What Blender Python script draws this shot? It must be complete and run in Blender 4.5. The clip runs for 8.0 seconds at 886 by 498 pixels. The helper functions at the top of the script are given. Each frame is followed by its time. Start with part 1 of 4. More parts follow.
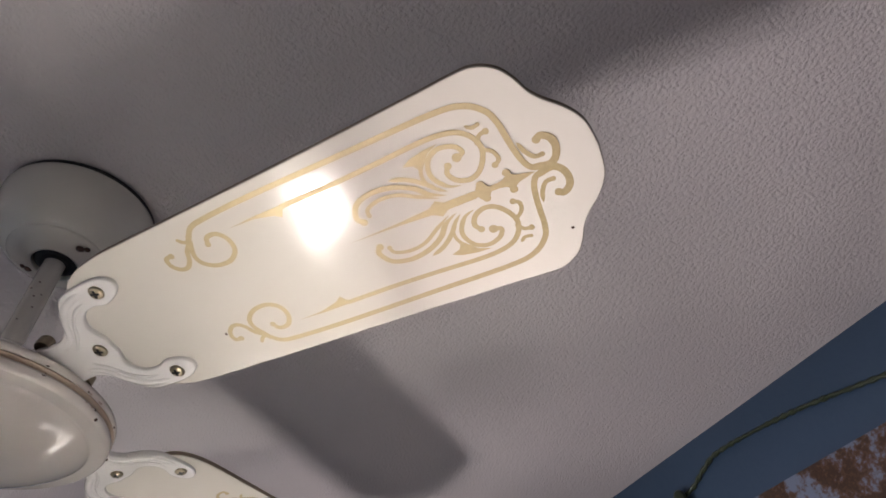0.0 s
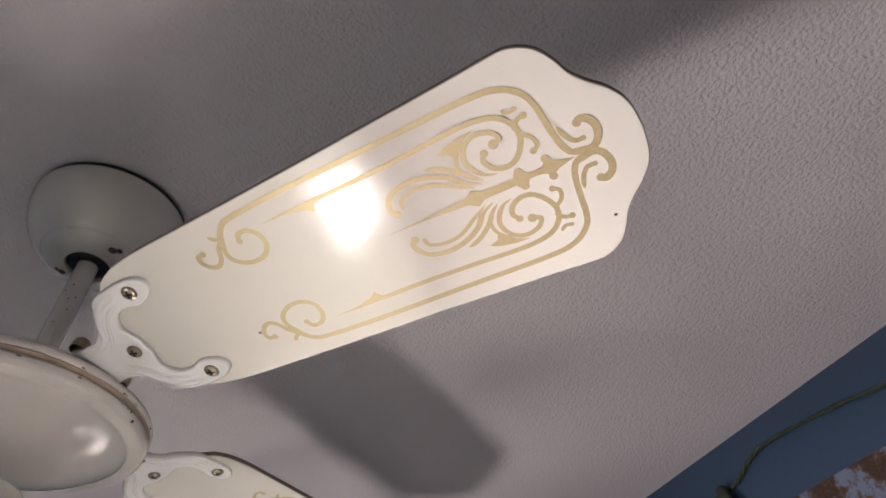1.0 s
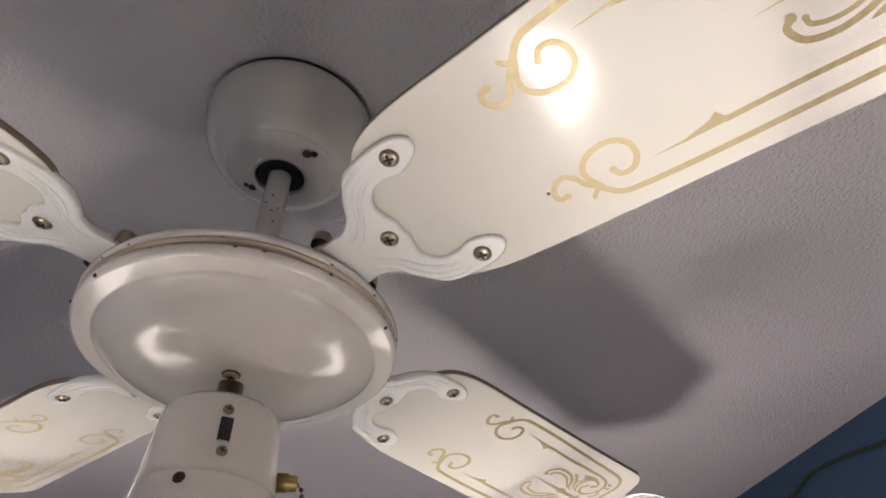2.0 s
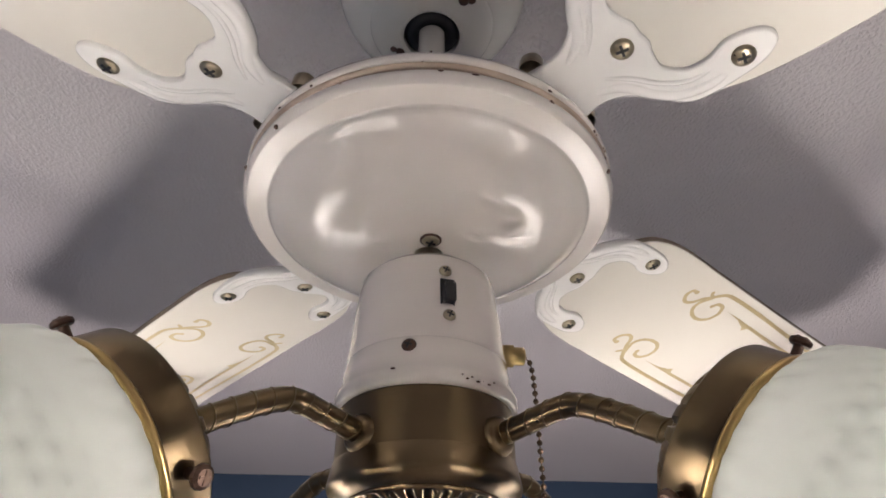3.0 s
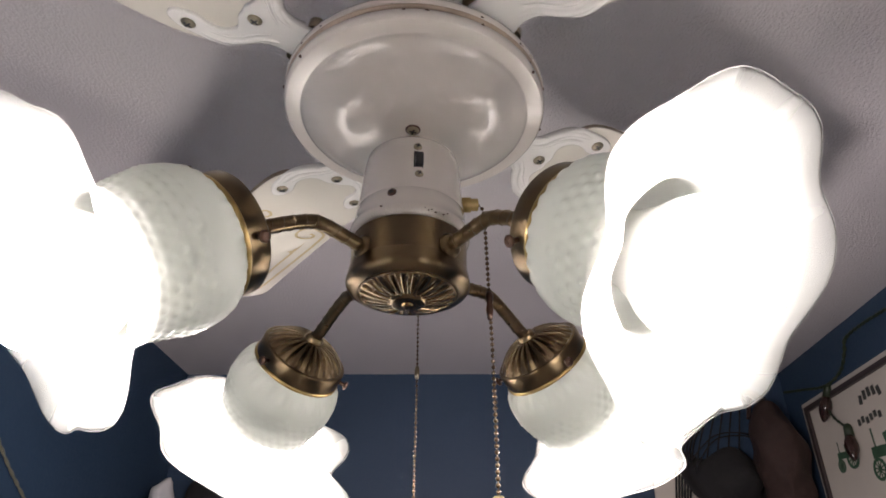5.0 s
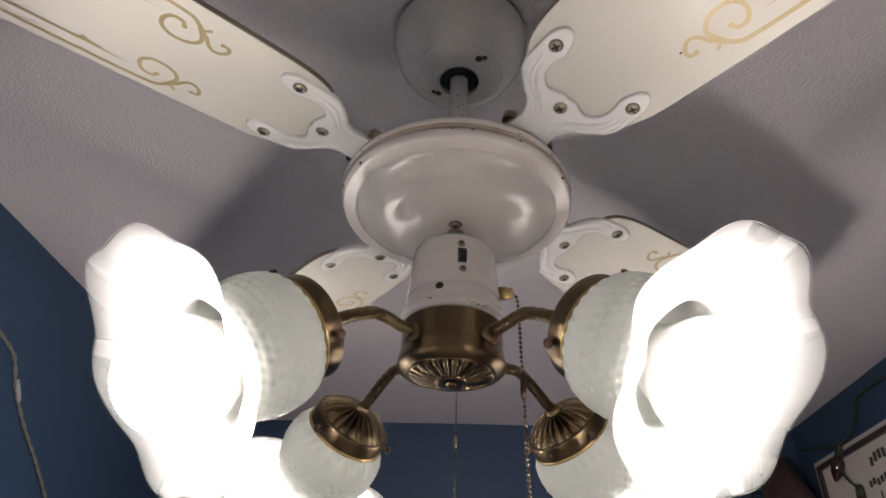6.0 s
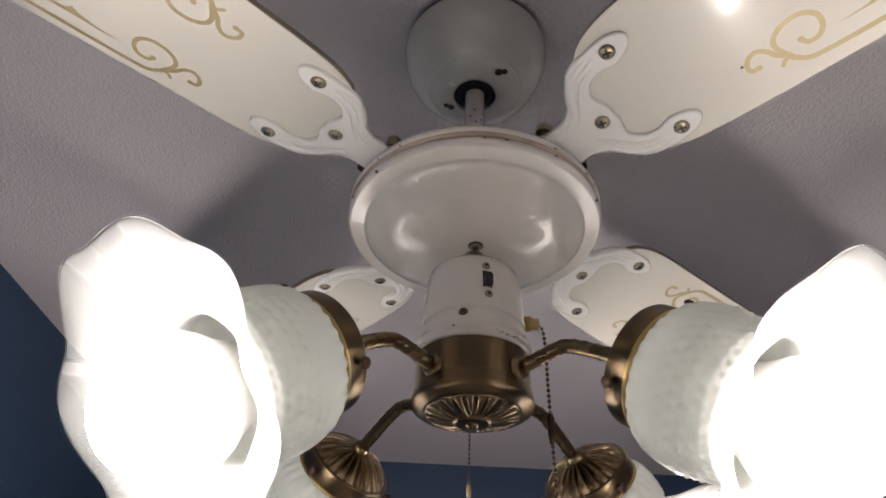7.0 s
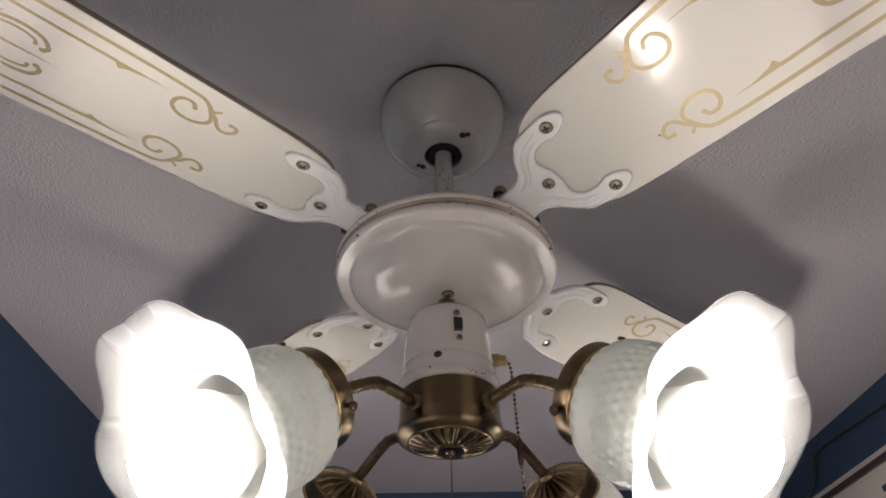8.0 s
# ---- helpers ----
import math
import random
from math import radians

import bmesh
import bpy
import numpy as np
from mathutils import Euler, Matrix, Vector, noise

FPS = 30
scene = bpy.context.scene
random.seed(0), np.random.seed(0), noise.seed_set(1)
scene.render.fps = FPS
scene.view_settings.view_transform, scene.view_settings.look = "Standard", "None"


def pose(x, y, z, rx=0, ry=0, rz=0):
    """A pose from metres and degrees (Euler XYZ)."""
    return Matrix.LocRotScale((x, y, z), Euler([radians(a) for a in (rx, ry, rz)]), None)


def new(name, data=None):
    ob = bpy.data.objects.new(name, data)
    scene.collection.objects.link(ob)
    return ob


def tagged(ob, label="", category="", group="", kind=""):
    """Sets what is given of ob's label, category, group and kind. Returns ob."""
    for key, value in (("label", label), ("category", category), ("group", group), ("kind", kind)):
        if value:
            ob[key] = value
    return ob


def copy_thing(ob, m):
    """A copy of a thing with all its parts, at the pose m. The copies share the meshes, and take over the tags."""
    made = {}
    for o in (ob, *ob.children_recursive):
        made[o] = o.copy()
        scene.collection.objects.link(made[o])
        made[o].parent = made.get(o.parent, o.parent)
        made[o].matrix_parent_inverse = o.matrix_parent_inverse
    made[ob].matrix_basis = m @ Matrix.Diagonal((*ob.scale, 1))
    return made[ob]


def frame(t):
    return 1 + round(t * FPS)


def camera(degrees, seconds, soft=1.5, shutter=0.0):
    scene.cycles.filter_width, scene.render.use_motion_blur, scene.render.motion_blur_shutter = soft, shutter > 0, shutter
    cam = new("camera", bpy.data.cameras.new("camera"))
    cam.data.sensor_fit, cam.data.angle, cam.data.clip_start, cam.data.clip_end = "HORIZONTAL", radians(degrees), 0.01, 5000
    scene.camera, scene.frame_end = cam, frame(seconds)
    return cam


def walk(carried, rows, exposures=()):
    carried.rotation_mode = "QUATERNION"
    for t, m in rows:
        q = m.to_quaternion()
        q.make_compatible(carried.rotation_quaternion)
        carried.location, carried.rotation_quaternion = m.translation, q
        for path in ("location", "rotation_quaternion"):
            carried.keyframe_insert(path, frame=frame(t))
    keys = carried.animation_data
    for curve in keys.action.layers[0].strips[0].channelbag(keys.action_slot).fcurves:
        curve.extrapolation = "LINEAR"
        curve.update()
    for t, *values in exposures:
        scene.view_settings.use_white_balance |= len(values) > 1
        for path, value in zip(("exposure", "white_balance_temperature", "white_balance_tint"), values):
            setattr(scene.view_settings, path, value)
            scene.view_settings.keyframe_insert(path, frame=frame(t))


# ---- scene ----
cam = camera(68.3, 8.0, soft=1.7)
PATH = [
    (0.0, 0.1573, -0.5830, 1.9105, 135.14, 0.99, -23.80),
    (0.5, 0.1619, -0.5837, 1.9119, 135.24, 0.75, -23.48),
    (1.0, 0.1558, -0.5691, 1.9185, 134.88, 0.33, -21.26),
    (1.5, 0.1090, -0.4870, 1.9374, 133.48, 1.16, -17.96),
    (2.0, 0.0568, -0.4118, 1.9398, 131.30, 0.30, -12.04),
    (2.2, 0.0352, -0.3860, 1.9404, 130.31, 0.14, -10.09),
    (3.3, -0.0213, -0.3029, 1.9420, 124.58, -0.10, -3.19),
    (3.5, -0.0227, -0.3027, 1.9381, 124.21, -0.13, -2.75),
    (4.0, -0.0177, -0.3136, 1.9258, 123.46, 0.56, -1.39),
    (4.2, -0.0072, -0.3284, 1.9033, 121.57, 0.09, -0.94),
    (5.3, 0.0451, -0.4936, 1.7979, 119.93, -0.93, 2.70),
    (5.5, 0.0411, -0.5327, 1.7963, 119.87, -1.40, 3.18),
    (6.0, 0.0170, -0.5041, 1.8116, 123.41, -1.87, 1.92),
    (6.5, -0.0233, -0.4469, 1.8297, 125.73, -2.50, -0.86),
    (7.0, -0.0333, -0.4495, 1.8344, 126.58, -1.95, -2.34),
    (7.5, -0.0378, -0.4652, 1.8321, 128.93, 1.09, -2.16),
    (8.0, -0.0186, -0.5250, 1.8049, 128.89, 0.98, -0.95),
]
EXPOSURES = [(0.0, -0.05), (1.0, 0.0), (1.5, 0.02), (2.0, 0.15), (3.3, 0.48), (3.6, 0.48), (4.2, 0.48), (5.3, -0.02), (6.0, -0.1), (7.0, -0.1), (8.0, -0.2)]
walk(cam, [(t, pose(*row)) for t, *row in PATH], EXPOSURES)

# ---- world and light: the only lamps are the four bulbs of the fan ----
BULB = 258.0
world = bpy.data.worlds.new("World")
scene.world = world
world.use_nodes = True
world.node_tree.nodes["Background"].inputs[0].default_value = (0.02, 0.02, 0.025, 1)
world.node_tree.nodes["Background"].inputs[1].default_value = 0.2


# ---- materials ----
def material(name, color, rough=0.5, metal=0.0, vary=0.12, scale=8.0, grain=0.0, grain_scale=120.0, coat=0.0, spots=None, spot_scale=30.0, spot_cut=0.72, bump_mm=0.0, aniso=0.0, along=None, spread=0.07, gloss=0.5, coat_rough=0.04):
    m = bpy.data.materials.new(name)
    m.use_nodes = True
    nt = m.node_tree
    b = nt.nodes["Principled BSDF"]
    co = nt.nodes.new("ShaderNodeTexCoord")
    n1 = nt.nodes.new("ShaderNodeTexNoise")
    n1.inputs["Scale"].default_value, n1.inputs["Detail"].default_value = scale, 4
    nt.links.new(co.outputs["Object"], n1.inputs["Vector"])
    mix = nt.nodes.new("ShaderNodeMix")
    mix.data_type = "RGBA"
    mix.inputs[6].default_value = (*[c * (1 - vary) for c in color], 1)
    mix.inputs[7].default_value = (*[min(1, c * (1 + vary)) for c in color], 1)
    nt.links.new(n1.outputs["Fac"], mix.inputs[0])
    out = mix.outputs[2]
    if spots:
        n3 = nt.nodes.new("ShaderNodeTexNoise")
        n3.inputs["Scale"].default_value, n3.inputs["Detail"].default_value = spot_scale, 6
        nt.links.new(co.outputs["Object"], n3.inputs["Vector"])
        ramp = nt.nodes.new("ShaderNodeValToRGB")
        ramp.color_ramp.elements[0].position = spot_cut
        ramp.color_ramp.elements[1].position = min(1, spot_cut + 0.04)
        nt.links.new(n3.outputs["Fac"], ramp.inputs[0])
        mix2 = nt.nodes.new("ShaderNodeMix")
        mix2.data_type = "RGBA"
        mix2.inputs[7].default_value = (*spots, 1)
        nt.links.new(ramp.outputs[0], mix2.inputs[0])
        nt.links.new(out, mix2.inputs[6])
        out = mix2.outputs[2]
    nt.links.new(out, b.inputs["Base Color"])
    b.inputs["Metallic"].default_value = metal
    b.inputs["Roughness"].default_value = rough
    b.inputs["Coat Weight"].default_value = coat
    b.inputs["Coat Roughness"].default_value = coat_rough
    b.inputs["Specular IOR Level"].default_value = gloss
    n2 = nt.nodes.new("ShaderNodeTexNoise")
    n2.inputs["Scale"].default_value, n2.inputs["Detail"].default_value = grain_scale, 5
    nt.links.new(co.outputs["Object"], n2.inputs["Vector"])
    rr = nt.nodes.new("ShaderNodeMapRange")
    rr.inputs["To Min"].default_value, rr.inputs["To Max"].default_value = max(0.02, rough - spread), min(1, rough + spread)
    nt.links.new(n2.outputs["Fac"], rr.inputs["Value"])
    nt.links.new(rr.outputs[0], b.inputs["Roughness"])
    b.inputs["Anisotropic"].default_value = aniso
    if along:
        axis = nt.nodes.new("ShaderNodeCombineXYZ")
        for i in range(3):
            axis.inputs[i].default_value = along[i]
        turn = nt.nodes.new("ShaderNodeVectorTransform")
        turn.vector_type, turn.convert_from, turn.convert_to = "VECTOR", "OBJECT", "WORLD"
        nt.links.new(axis.outputs[0], turn.inputs[0])
        nt.links.new(turn.outputs[0], b.inputs["Tangent"])
    if grain > 0:
        bu = nt.nodes.new("ShaderNodeBump")
        bu.inputs["Strength"].default_value = grain
        bu.inputs["Distance"].default_value = bump_mm / 1000 or 0.001
        nt.links.new(n2.outputs["Fac"], bu.inputs["Height"])
        nt.links.new(bu.outputs[0], b.inputs["Normal"])
    return m


CEILING = material("ceiling_paint", (0.63, 0.60, 0.615), 0.75, vary=0.05, scale=3, grain=1.0, grain_scale=285, bump_mm=3.2, spots=(0.40, 0.33, 0.30), spot_scale=38, spot_cut=0.80)
BLUE = material("blue_wall_paint", (0.025, 0.052, 0.098), 0.6, vary=0.1, scale=4, grain=0.3, grain_scale=120, bump_mm=1.0)
# for the unseen south wall: pale so that it throws light back
PALE = material("bounce_wall_pale", (0.70, 0.67, 0.65), 0.6, vary=0.05, scale=4, grain=0.3, grain_scale=120, bump_mm=1.0)
# unseen floor, its pale beige chosen to send warm fill upward
FLOOR = material("bounce_floor_pale", (0.82, 0.77, 0.71), 0.9, scale=5, grain=0.5, grain_scale=150, bump_mm=3)
WHITE = material("aged_white_enamel", (0.81, 0.75, 0.70), 0.20, vary=0.03, scale=20, coat=1.0, coat_rough=0.035, spread=0.04, gloss=0.45, spots=(0.10, 0.05, 0.03), spot_scale=130, spot_cut=0.86)
CANOPY = material("yellowed_canopy_enamel", (0.75, 0.74, 0.675), 0.16, vary=0.05, scale=14, coat=1.0, coat_rough=0.05, spread=0.03, grain=0.08, grain_scale=45, bump_mm=0.5, spots=(0.12, 0.07, 0.04), spot_scale=120, spot_cut=0.86)
BLADE = material("cream_blade_laminate", (0.62, 0.592, 0.535), 0.16, vary=0.03, scale=9, coat=0.10, spread=0.03, gloss=0.32, grain=0.15, grain_scale=60, bump_mm=0.25)
BRACKET = material("white_bracket_enamel", (0.80, 0.785, 0.765), 0.2, vary=0.04, scale=25, coat=0.5, spots=(0.12, 0.07, 0.04), spot_scale=160, spot_cut=0.88)
EDGE = material("dark_blade_edge", (0.20, 0.155, 0.115), 0.6)
GOLD = material("gold_print", (0.42, 0.34, 0.19), 0.5, metal=0.3, vary=0.15, scale=300, grain=0.7, grain_scale=900, bump_mm=0.25)
BRASS = material("antique_brass", (0.155, 0.112, 0.064), 0.30, metal=1.0, vary=0.16, scale=30)
BRASS_HUB = material("brushed_brass_hub", (0.155, 0.112, 0.064), 0.33, metal=1.0, vary=0.16, scale=30, aniso=0.8, along=(0, 0, 1))
BRASS_CUP = material("brushed_brass_holder", (0.155, 0.112, 0.064), 0.33, metal=1.0, vary=0.16, scale=30, aniso=0.8, along=(0.7917, 0, -0.6109))
BRASS_CAP = material("polished_brass_cap", (0.17, 0.120, 0.068), 0.25, metal=1.0, vary=0.16, scale=40)
BRASS_EDGE = material("worn_brass_rim", (0.46, 0.33, 0.14), 0.33, metal=1.0, vary=0.2, scale=60)
COPPER = material("copper_trim", (0.46, 0.355, 0.28), 0.45, metal=0.2, vary=0.35, scale=40)
STEEL = material("nickel_screw", (0.34, 0.29, 0.21), 0.3, metal=1.0, vary=0.3, scale=200)
DARK = material("dark_bronze_screw", (0.10, 0.06, 0.045), 0.35, metal=0.8, vary=0.3, scale=200)
RUBBER = material("black_rubber", (0.012, 0.012, 0.013), 0.5)
CHAINM = material("bronze_bead_chain", (0.15, 0.105, 0.07), 0.3, metal=1.0, vary=0.3, scale=300)
WOODFOB = material("pale_fob", (0.62, 0.50, 0.26), 0.4)
GREENWIRE = material("green_wire", (0.020, 0.032, 0.015), 0.5, vary=0.3, scale=80)
CLEARWIRE = material("grey_wire", (0.17, 0.165, 0.125), 0.4, vary=0.35, scale=60)
BROWNBULB = material("amber_brown_bulb", (0.026, 0.010, 0.007), 0.18, vary=0.2, coat=0.3)
LAMPBASE = material("lamp_base_plastic", (0.72, 0.71, 0.69), 0.4)
PLASTIC = material("clear_tie", (0.34, 0.35, 0.36), 0.3)
PAPER = material("cream_print_paper", (0.60, 0.55, 0.48), 0.55, vary=0.08, scale=12)
INK = material("dark_ink", (0.05, 0.05, 0.045), 0.6, vary=0.3, scale=60)
GREENINK = material("green_ink", (0.04, 0.09, 0.05), 0.6, vary=0.4, scale=60)
FRAMEW = material("pale_frame", (0.50, 0.46, 0.42), 0.4)
FRAMED = material("dark_frame", (0.04, 0.03, 0.03), 0.4)
LEATHER = material("dark_brown_leather", (0.034, 0.017, 0.014), 0.85, vary=0.35, scale=16, grain=0.8, grain_scale=45, bump_mm=4.0)
FELT = material("black_felt", (0.012, 0.011, 0.012), 0.9, vary=0.2, scale=30)
REDCLOTH = material("red_cloth", (0.28, 0.03, 0.03), 0.8, vary=0.2, scale=30)
WHITECLOTH = material("white_cloth", (0.55, 0.55, 0.56), 0.8, vary=0.1, scale=30)


def glass_material():
    m = bpy.data.materials.new("frosted_glass")
    m.use_nodes = True
    nt = m.node_tree
    nt.nodes.remove(nt.nodes["Principled BSDF"])
    out = nt.nodes["Material Output"]
    tr = nt.nodes.new("ShaderNodeBsdfTranslucent")
    di = nt.nodes.new("ShaderNodeBsdfDiffuse")
    gl = nt.nodes.new("ShaderNodeBsdfGlossy")
    tp = nt.nodes.new("ShaderNodeBsdfTransparent")
    tr.inputs[0].default_value = (0.815, 0.83, 0.805, 1)
    di.inputs[0].default_value = (0.78, 0.81, 0.775, 1)
    tp.inputs[0].default_value = (0.96, 0.975, 0.95, 1)
    gl.inputs["Roughness"].default_value = 0.32
    co = nt.nodes.new("ShaderNodeTexCoord")
    nz = nt.nodes.new("ShaderNodeTexNoise")
    nz.inputs["Scale"].default_value, nz.inputs["Detail"].default_value = 90, 4
    nt.links.new(co.outputs["Object"], nz.inputs["Vector"])
    bu = nt.nodes.new("ShaderNodeBump")
    bu.inputs["Strength"].default_value, bu.inputs["Distance"].default_value = 0.1, 0.0006
    nt.links.new(nz.outputs["Fac"], bu.inputs["Height"])
    nt.links.new(bu.outputs[0], gl.inputs["Normal"])
    m1, m2, m3 = (nt.nodes.new("ShaderNodeMixShader") for _ in range(3))
    m1.inputs[0].default_value = 0.28
    nt.links.new(tr.outputs[0], m1.inputs[1])
    nt.links.new(di.outputs[0], m1.inputs[2])
    dot = nt.nodes.new("ShaderNodeVectorMath")
    dot.operation = "DOT_PRODUCT"
    dot.inputs[1].default_value = (0.7917, 0.0, -0.6109)
    nt.links.new(co.outputs["Object"], dot.inputs[0])
    along = 0.7917 * 0.1458 - 0.6109 * 2.0100        # the holder's plane along the shade's axis
    clear = nt.nodes.new("ShaderNodeMapRange")
    clear.inputs["From Min"].default_value, clear.inputs["From Max"].default_value = along + 0.048, along + 0.093
    clear.inputs["To Min"].default_value, clear.inputs["To Max"].default_value = 0.10, 0.90
    nt.links.new(dot.outputs["Value"], clear.inputs["Value"])
    nt.links.new(clear.outputs[0], m2.inputs[0])
    nt.links.new(m1.outputs[0], m2.inputs[1])
    nt.links.new(tp.outputs[0], m2.inputs[2])
    fr = nt.nodes.new("ShaderNodeFresnel")
    fr.inputs[0].default_value = 1.16
    nt.links.new(fr.outputs[0], m3.inputs[0])
    nt.links.new(m2.outputs[0], m3.inputs[1])
    nt.links.new(gl.outputs[0], m3.inputs[2])
    nt.links.new(m3.outputs[0], out.inputs[0])
    return m


def glow_material():
    m = bpy.data.materials.new("lit_bulb")
    m.use_nodes = True
    nt = m.node_tree
    nt.nodes.remove(nt.nodes["Principled BSDF"])
    em = nt.nodes.new("ShaderNodeEmission")
    em.inputs[0].default_value = (1.0, 0.88, 0.868, 1)
    em.inputs[1].default_value = BULB
    nt.links.new(em.outputs[0], nt.nodes["Material Output"].inputs[0])
    return m


def forest_material():
    """A printed woodland picture: brown foliage and twigs against a pale blue sky."""
    m = bpy.data.materials.new("woodland_print")
    m.use_nodes = True
    nt = m.node_tree
    b = nt.nodes["Principled BSDF"]
    b.inputs["Roughness"].default_value = 0.45
    co = nt.nodes.new("ShaderNodeTexCoord")
    n1 = nt.nodes.new("ShaderNodeTexNoise")
    n1.inputs["Scale"].default_value, n1.inputs["Detail"].default_value, n1.inputs["Roughness"].default_value = 27, 9, 0.75
    nt.links.new(co.outputs["Object"], n1.inputs["Vector"])
    r = nt.nodes.new("ShaderNodeValToRGB")
    e = r.color_ramp.elements
    e[0].position, e[0].color = 0.44, (0.12, 0.15, 0.22, 1)
    e[1].position, e[1].color = 0.50, (0.07, 0.034, 0.016, 1)
    e2 = e.new(0.56)
    e2.color = (0.025, 0.012, 0.008, 1)
    e3 = e.new(0.66)
    e3.color = (0.10, 0.05, 0.022, 1)
    nt.links.new(n1.outputs["Fac"], r.inputs[0])
    nt.links.new(r.outputs[0], b.inputs["Base Color"])
    return m


GLASS, GLOW, FOREST = glass_material(), glow_material(), forest_material()


# ---- mesh helpers ----
def part(name, bm, mat, parent=None, label="", smooth=True):
    me = bpy.data.meshes.new(name)
    bmesh.ops.recalc_face_normals(bm, faces=bm.faces)
    bm.to_mesh(me)
    bm.free()
    for p in me.polygons:
        p.use_smooth = smooth
    me.materials.append(mat)
    ob = new(name, me)
    if parent:
        ob.parent = parent
    if label:
        tagged(ob, label)
    return ob


def sharp(ob, angle=35):
    """Keep edges over that angle crisp."""
    bm = bmesh.new()
    bm.from_mesh(ob.data)
    for e in bm.edges:
        e.smooth = len(e.link_faces) == 2 and e.calc_face_angle(0) < radians(angle)
    bm.to_mesh(ob.data)
    bm.free()
    return ob


def lathe(bm, profile, segs=64, m=None, mod=None):
    """Turn (radius, height) pairs about z. mod(r, z, angle) may change them."""
    m = m or Matrix()
    rings = []
    for r, z in profile:
        ring = []
        if r < 1e-6:
            ring = [bm.verts.new(m @ Vector((0, 0, z)))]
        else:
            for i in range(segs):
                a = 2 * math.pi * i / segs
                rr, zz = mod(r, z, a) if mod else (r, z)
                ring.append(bm.verts.new(m @ Vector((rr * math.cos(a), rr * math.sin(a), zz))))
        rings.append(ring)
    for p, q in zip(rings, rings[1:]):
        if len(p) == 1 and len(q) == 1:
            continue
        for i in range(segs):
            j = (i + 1) % segs
            if len(p) == 1:
                bm.faces.new((p[0], q[j], q[i]))
            elif len(q) == 1:
                bm.faces.new((p[i], p[j], q[0]))
            else:
                bm.faces.new((p[i], p[j], q[j], q[i]))
    return bm


def spline(points, n=8, closed=False):
    """A smooth line through the points."""
    P = [Vector(p) for p in points]
    k = len(P)
    out = []
    for i in range(k if closed else k - 1):
        if closed:
            a, b, c, d = (P[(i + j) % k] for j in (-1, 0, 1, 2))
        else:
            a, b, c, d = P[max(i - 1, 0)], P[i], P[i + 1], P[min(i + 2, k - 1)]
        for s in range(n):
            t = s / n
            out.append(0.5 * (2 * b + (c - a) * t + (2 * a - 5 * b + 4 * c - d) * t * t + (3 * b - a - 3 * c + d) * t ** 3))
    if not closed:
        out.append(P[-1])
    return out


def tube(bm, points, radius, segs=10, taper=None):
    P = [Vector(p) for p in points]
    rings = []
    up = Vector((0, 0, 1))
    for i, p in enumerate(P):
        d = (P[min(i + 1, len(P) - 1)] - P[max(i - 1, 0)]).normalized()
        if abs(d.dot(up)) > 0.95:
            up = Vector((1, 0, 0)) if abs(d.x) < 0.9 else Vector((0, 1, 0))
        s = d.cross(up).normalized()
        u = s.cross(d).normalized()
        up = u
        r = radius * (taper(i / (len(P) - 1)) if taper else 1)
        rings.append([bm.verts.new(p + r * (math.cos(2 * math.pi * k / segs) * s + math.sin(2 * math.pi * k / segs) * u)) for k in range(segs)])
    for p, q in zip(rings, rings[1:]):
        for k in range(segs):
            bm.faces.new((p[k], p[(k + 1) % segs], q[(k + 1) % segs], q[k]))
    bm.faces.new(rings[0][::-1])
    bm.faces.new(rings[-1])
    return bm


def slab(bm, outline, z0, z1, bevel=0.0):
    """A plate from an (x, y) outline between two heights, its lower edge eased by bevel."""
    n = len(outline)
    def ring(z, inset):
        vs = []
        for i, p in enumerate(outline):
            t = (Vector(outline[(i + 1) % n]) - Vector(outline[i - 1])).normalized()
            nrm = Vector((t.y, -t.x))
            q = Vector(p) - nrm * inset
            vs.append(bm.verts.new((q.x, q.y, z)))
        return vs
    rings = [ring(z1, 0), ring(z0 + bevel, 0)]
    if bevel > 0:
        rings += [ring(z0 + 0.3 * bevel, 0.3 * bevel), ring(z0, bevel)]
    else:
        rings += [ring(z0, 0)] if z0 + bevel != z0 else []
    for p, q in zip(rings, rings[1:]):
        for i in range(n):
            bm.faces.new((p[i], p[(i + 1) % n], q[(i + 1) % n], q[i]))
    bm.faces.new(rings[0][::-1])
    bm.faces.new(rings[-1])
    return bm


def box(bm, x0, x1, y0, y1, z0, z1, bevel=0.0):
    r = bmesh.ops.create_cube(bm, size=1, matrix=Matrix.LocRotScale(((x0 + x1) / 2, (y0 + y1) / 2, (z0 + z1) / 2), None, (x1 - x0, y1 - y0, z1 - z0)))
    if bevel:
        es = list({e for v in r["verts"] for e in v.link_edges})
        bmesh.ops.bevel(bm, geom=es, offset=bevel, segments=2, affect="EDGES", profile=0.5)
    return bm


def ball(bm, centre, radius, u=12, v=8, scale=(1, 1, 1), rot=None):
    m = Matrix.Translation(centre) @ (rot or Matrix()) @ Matrix.Diagonal((*scale, 1))
    bmesh.ops.create_uvsphere(bm, u_segments=u, v_segments=v, radius=radius, matrix=m)
    return bm


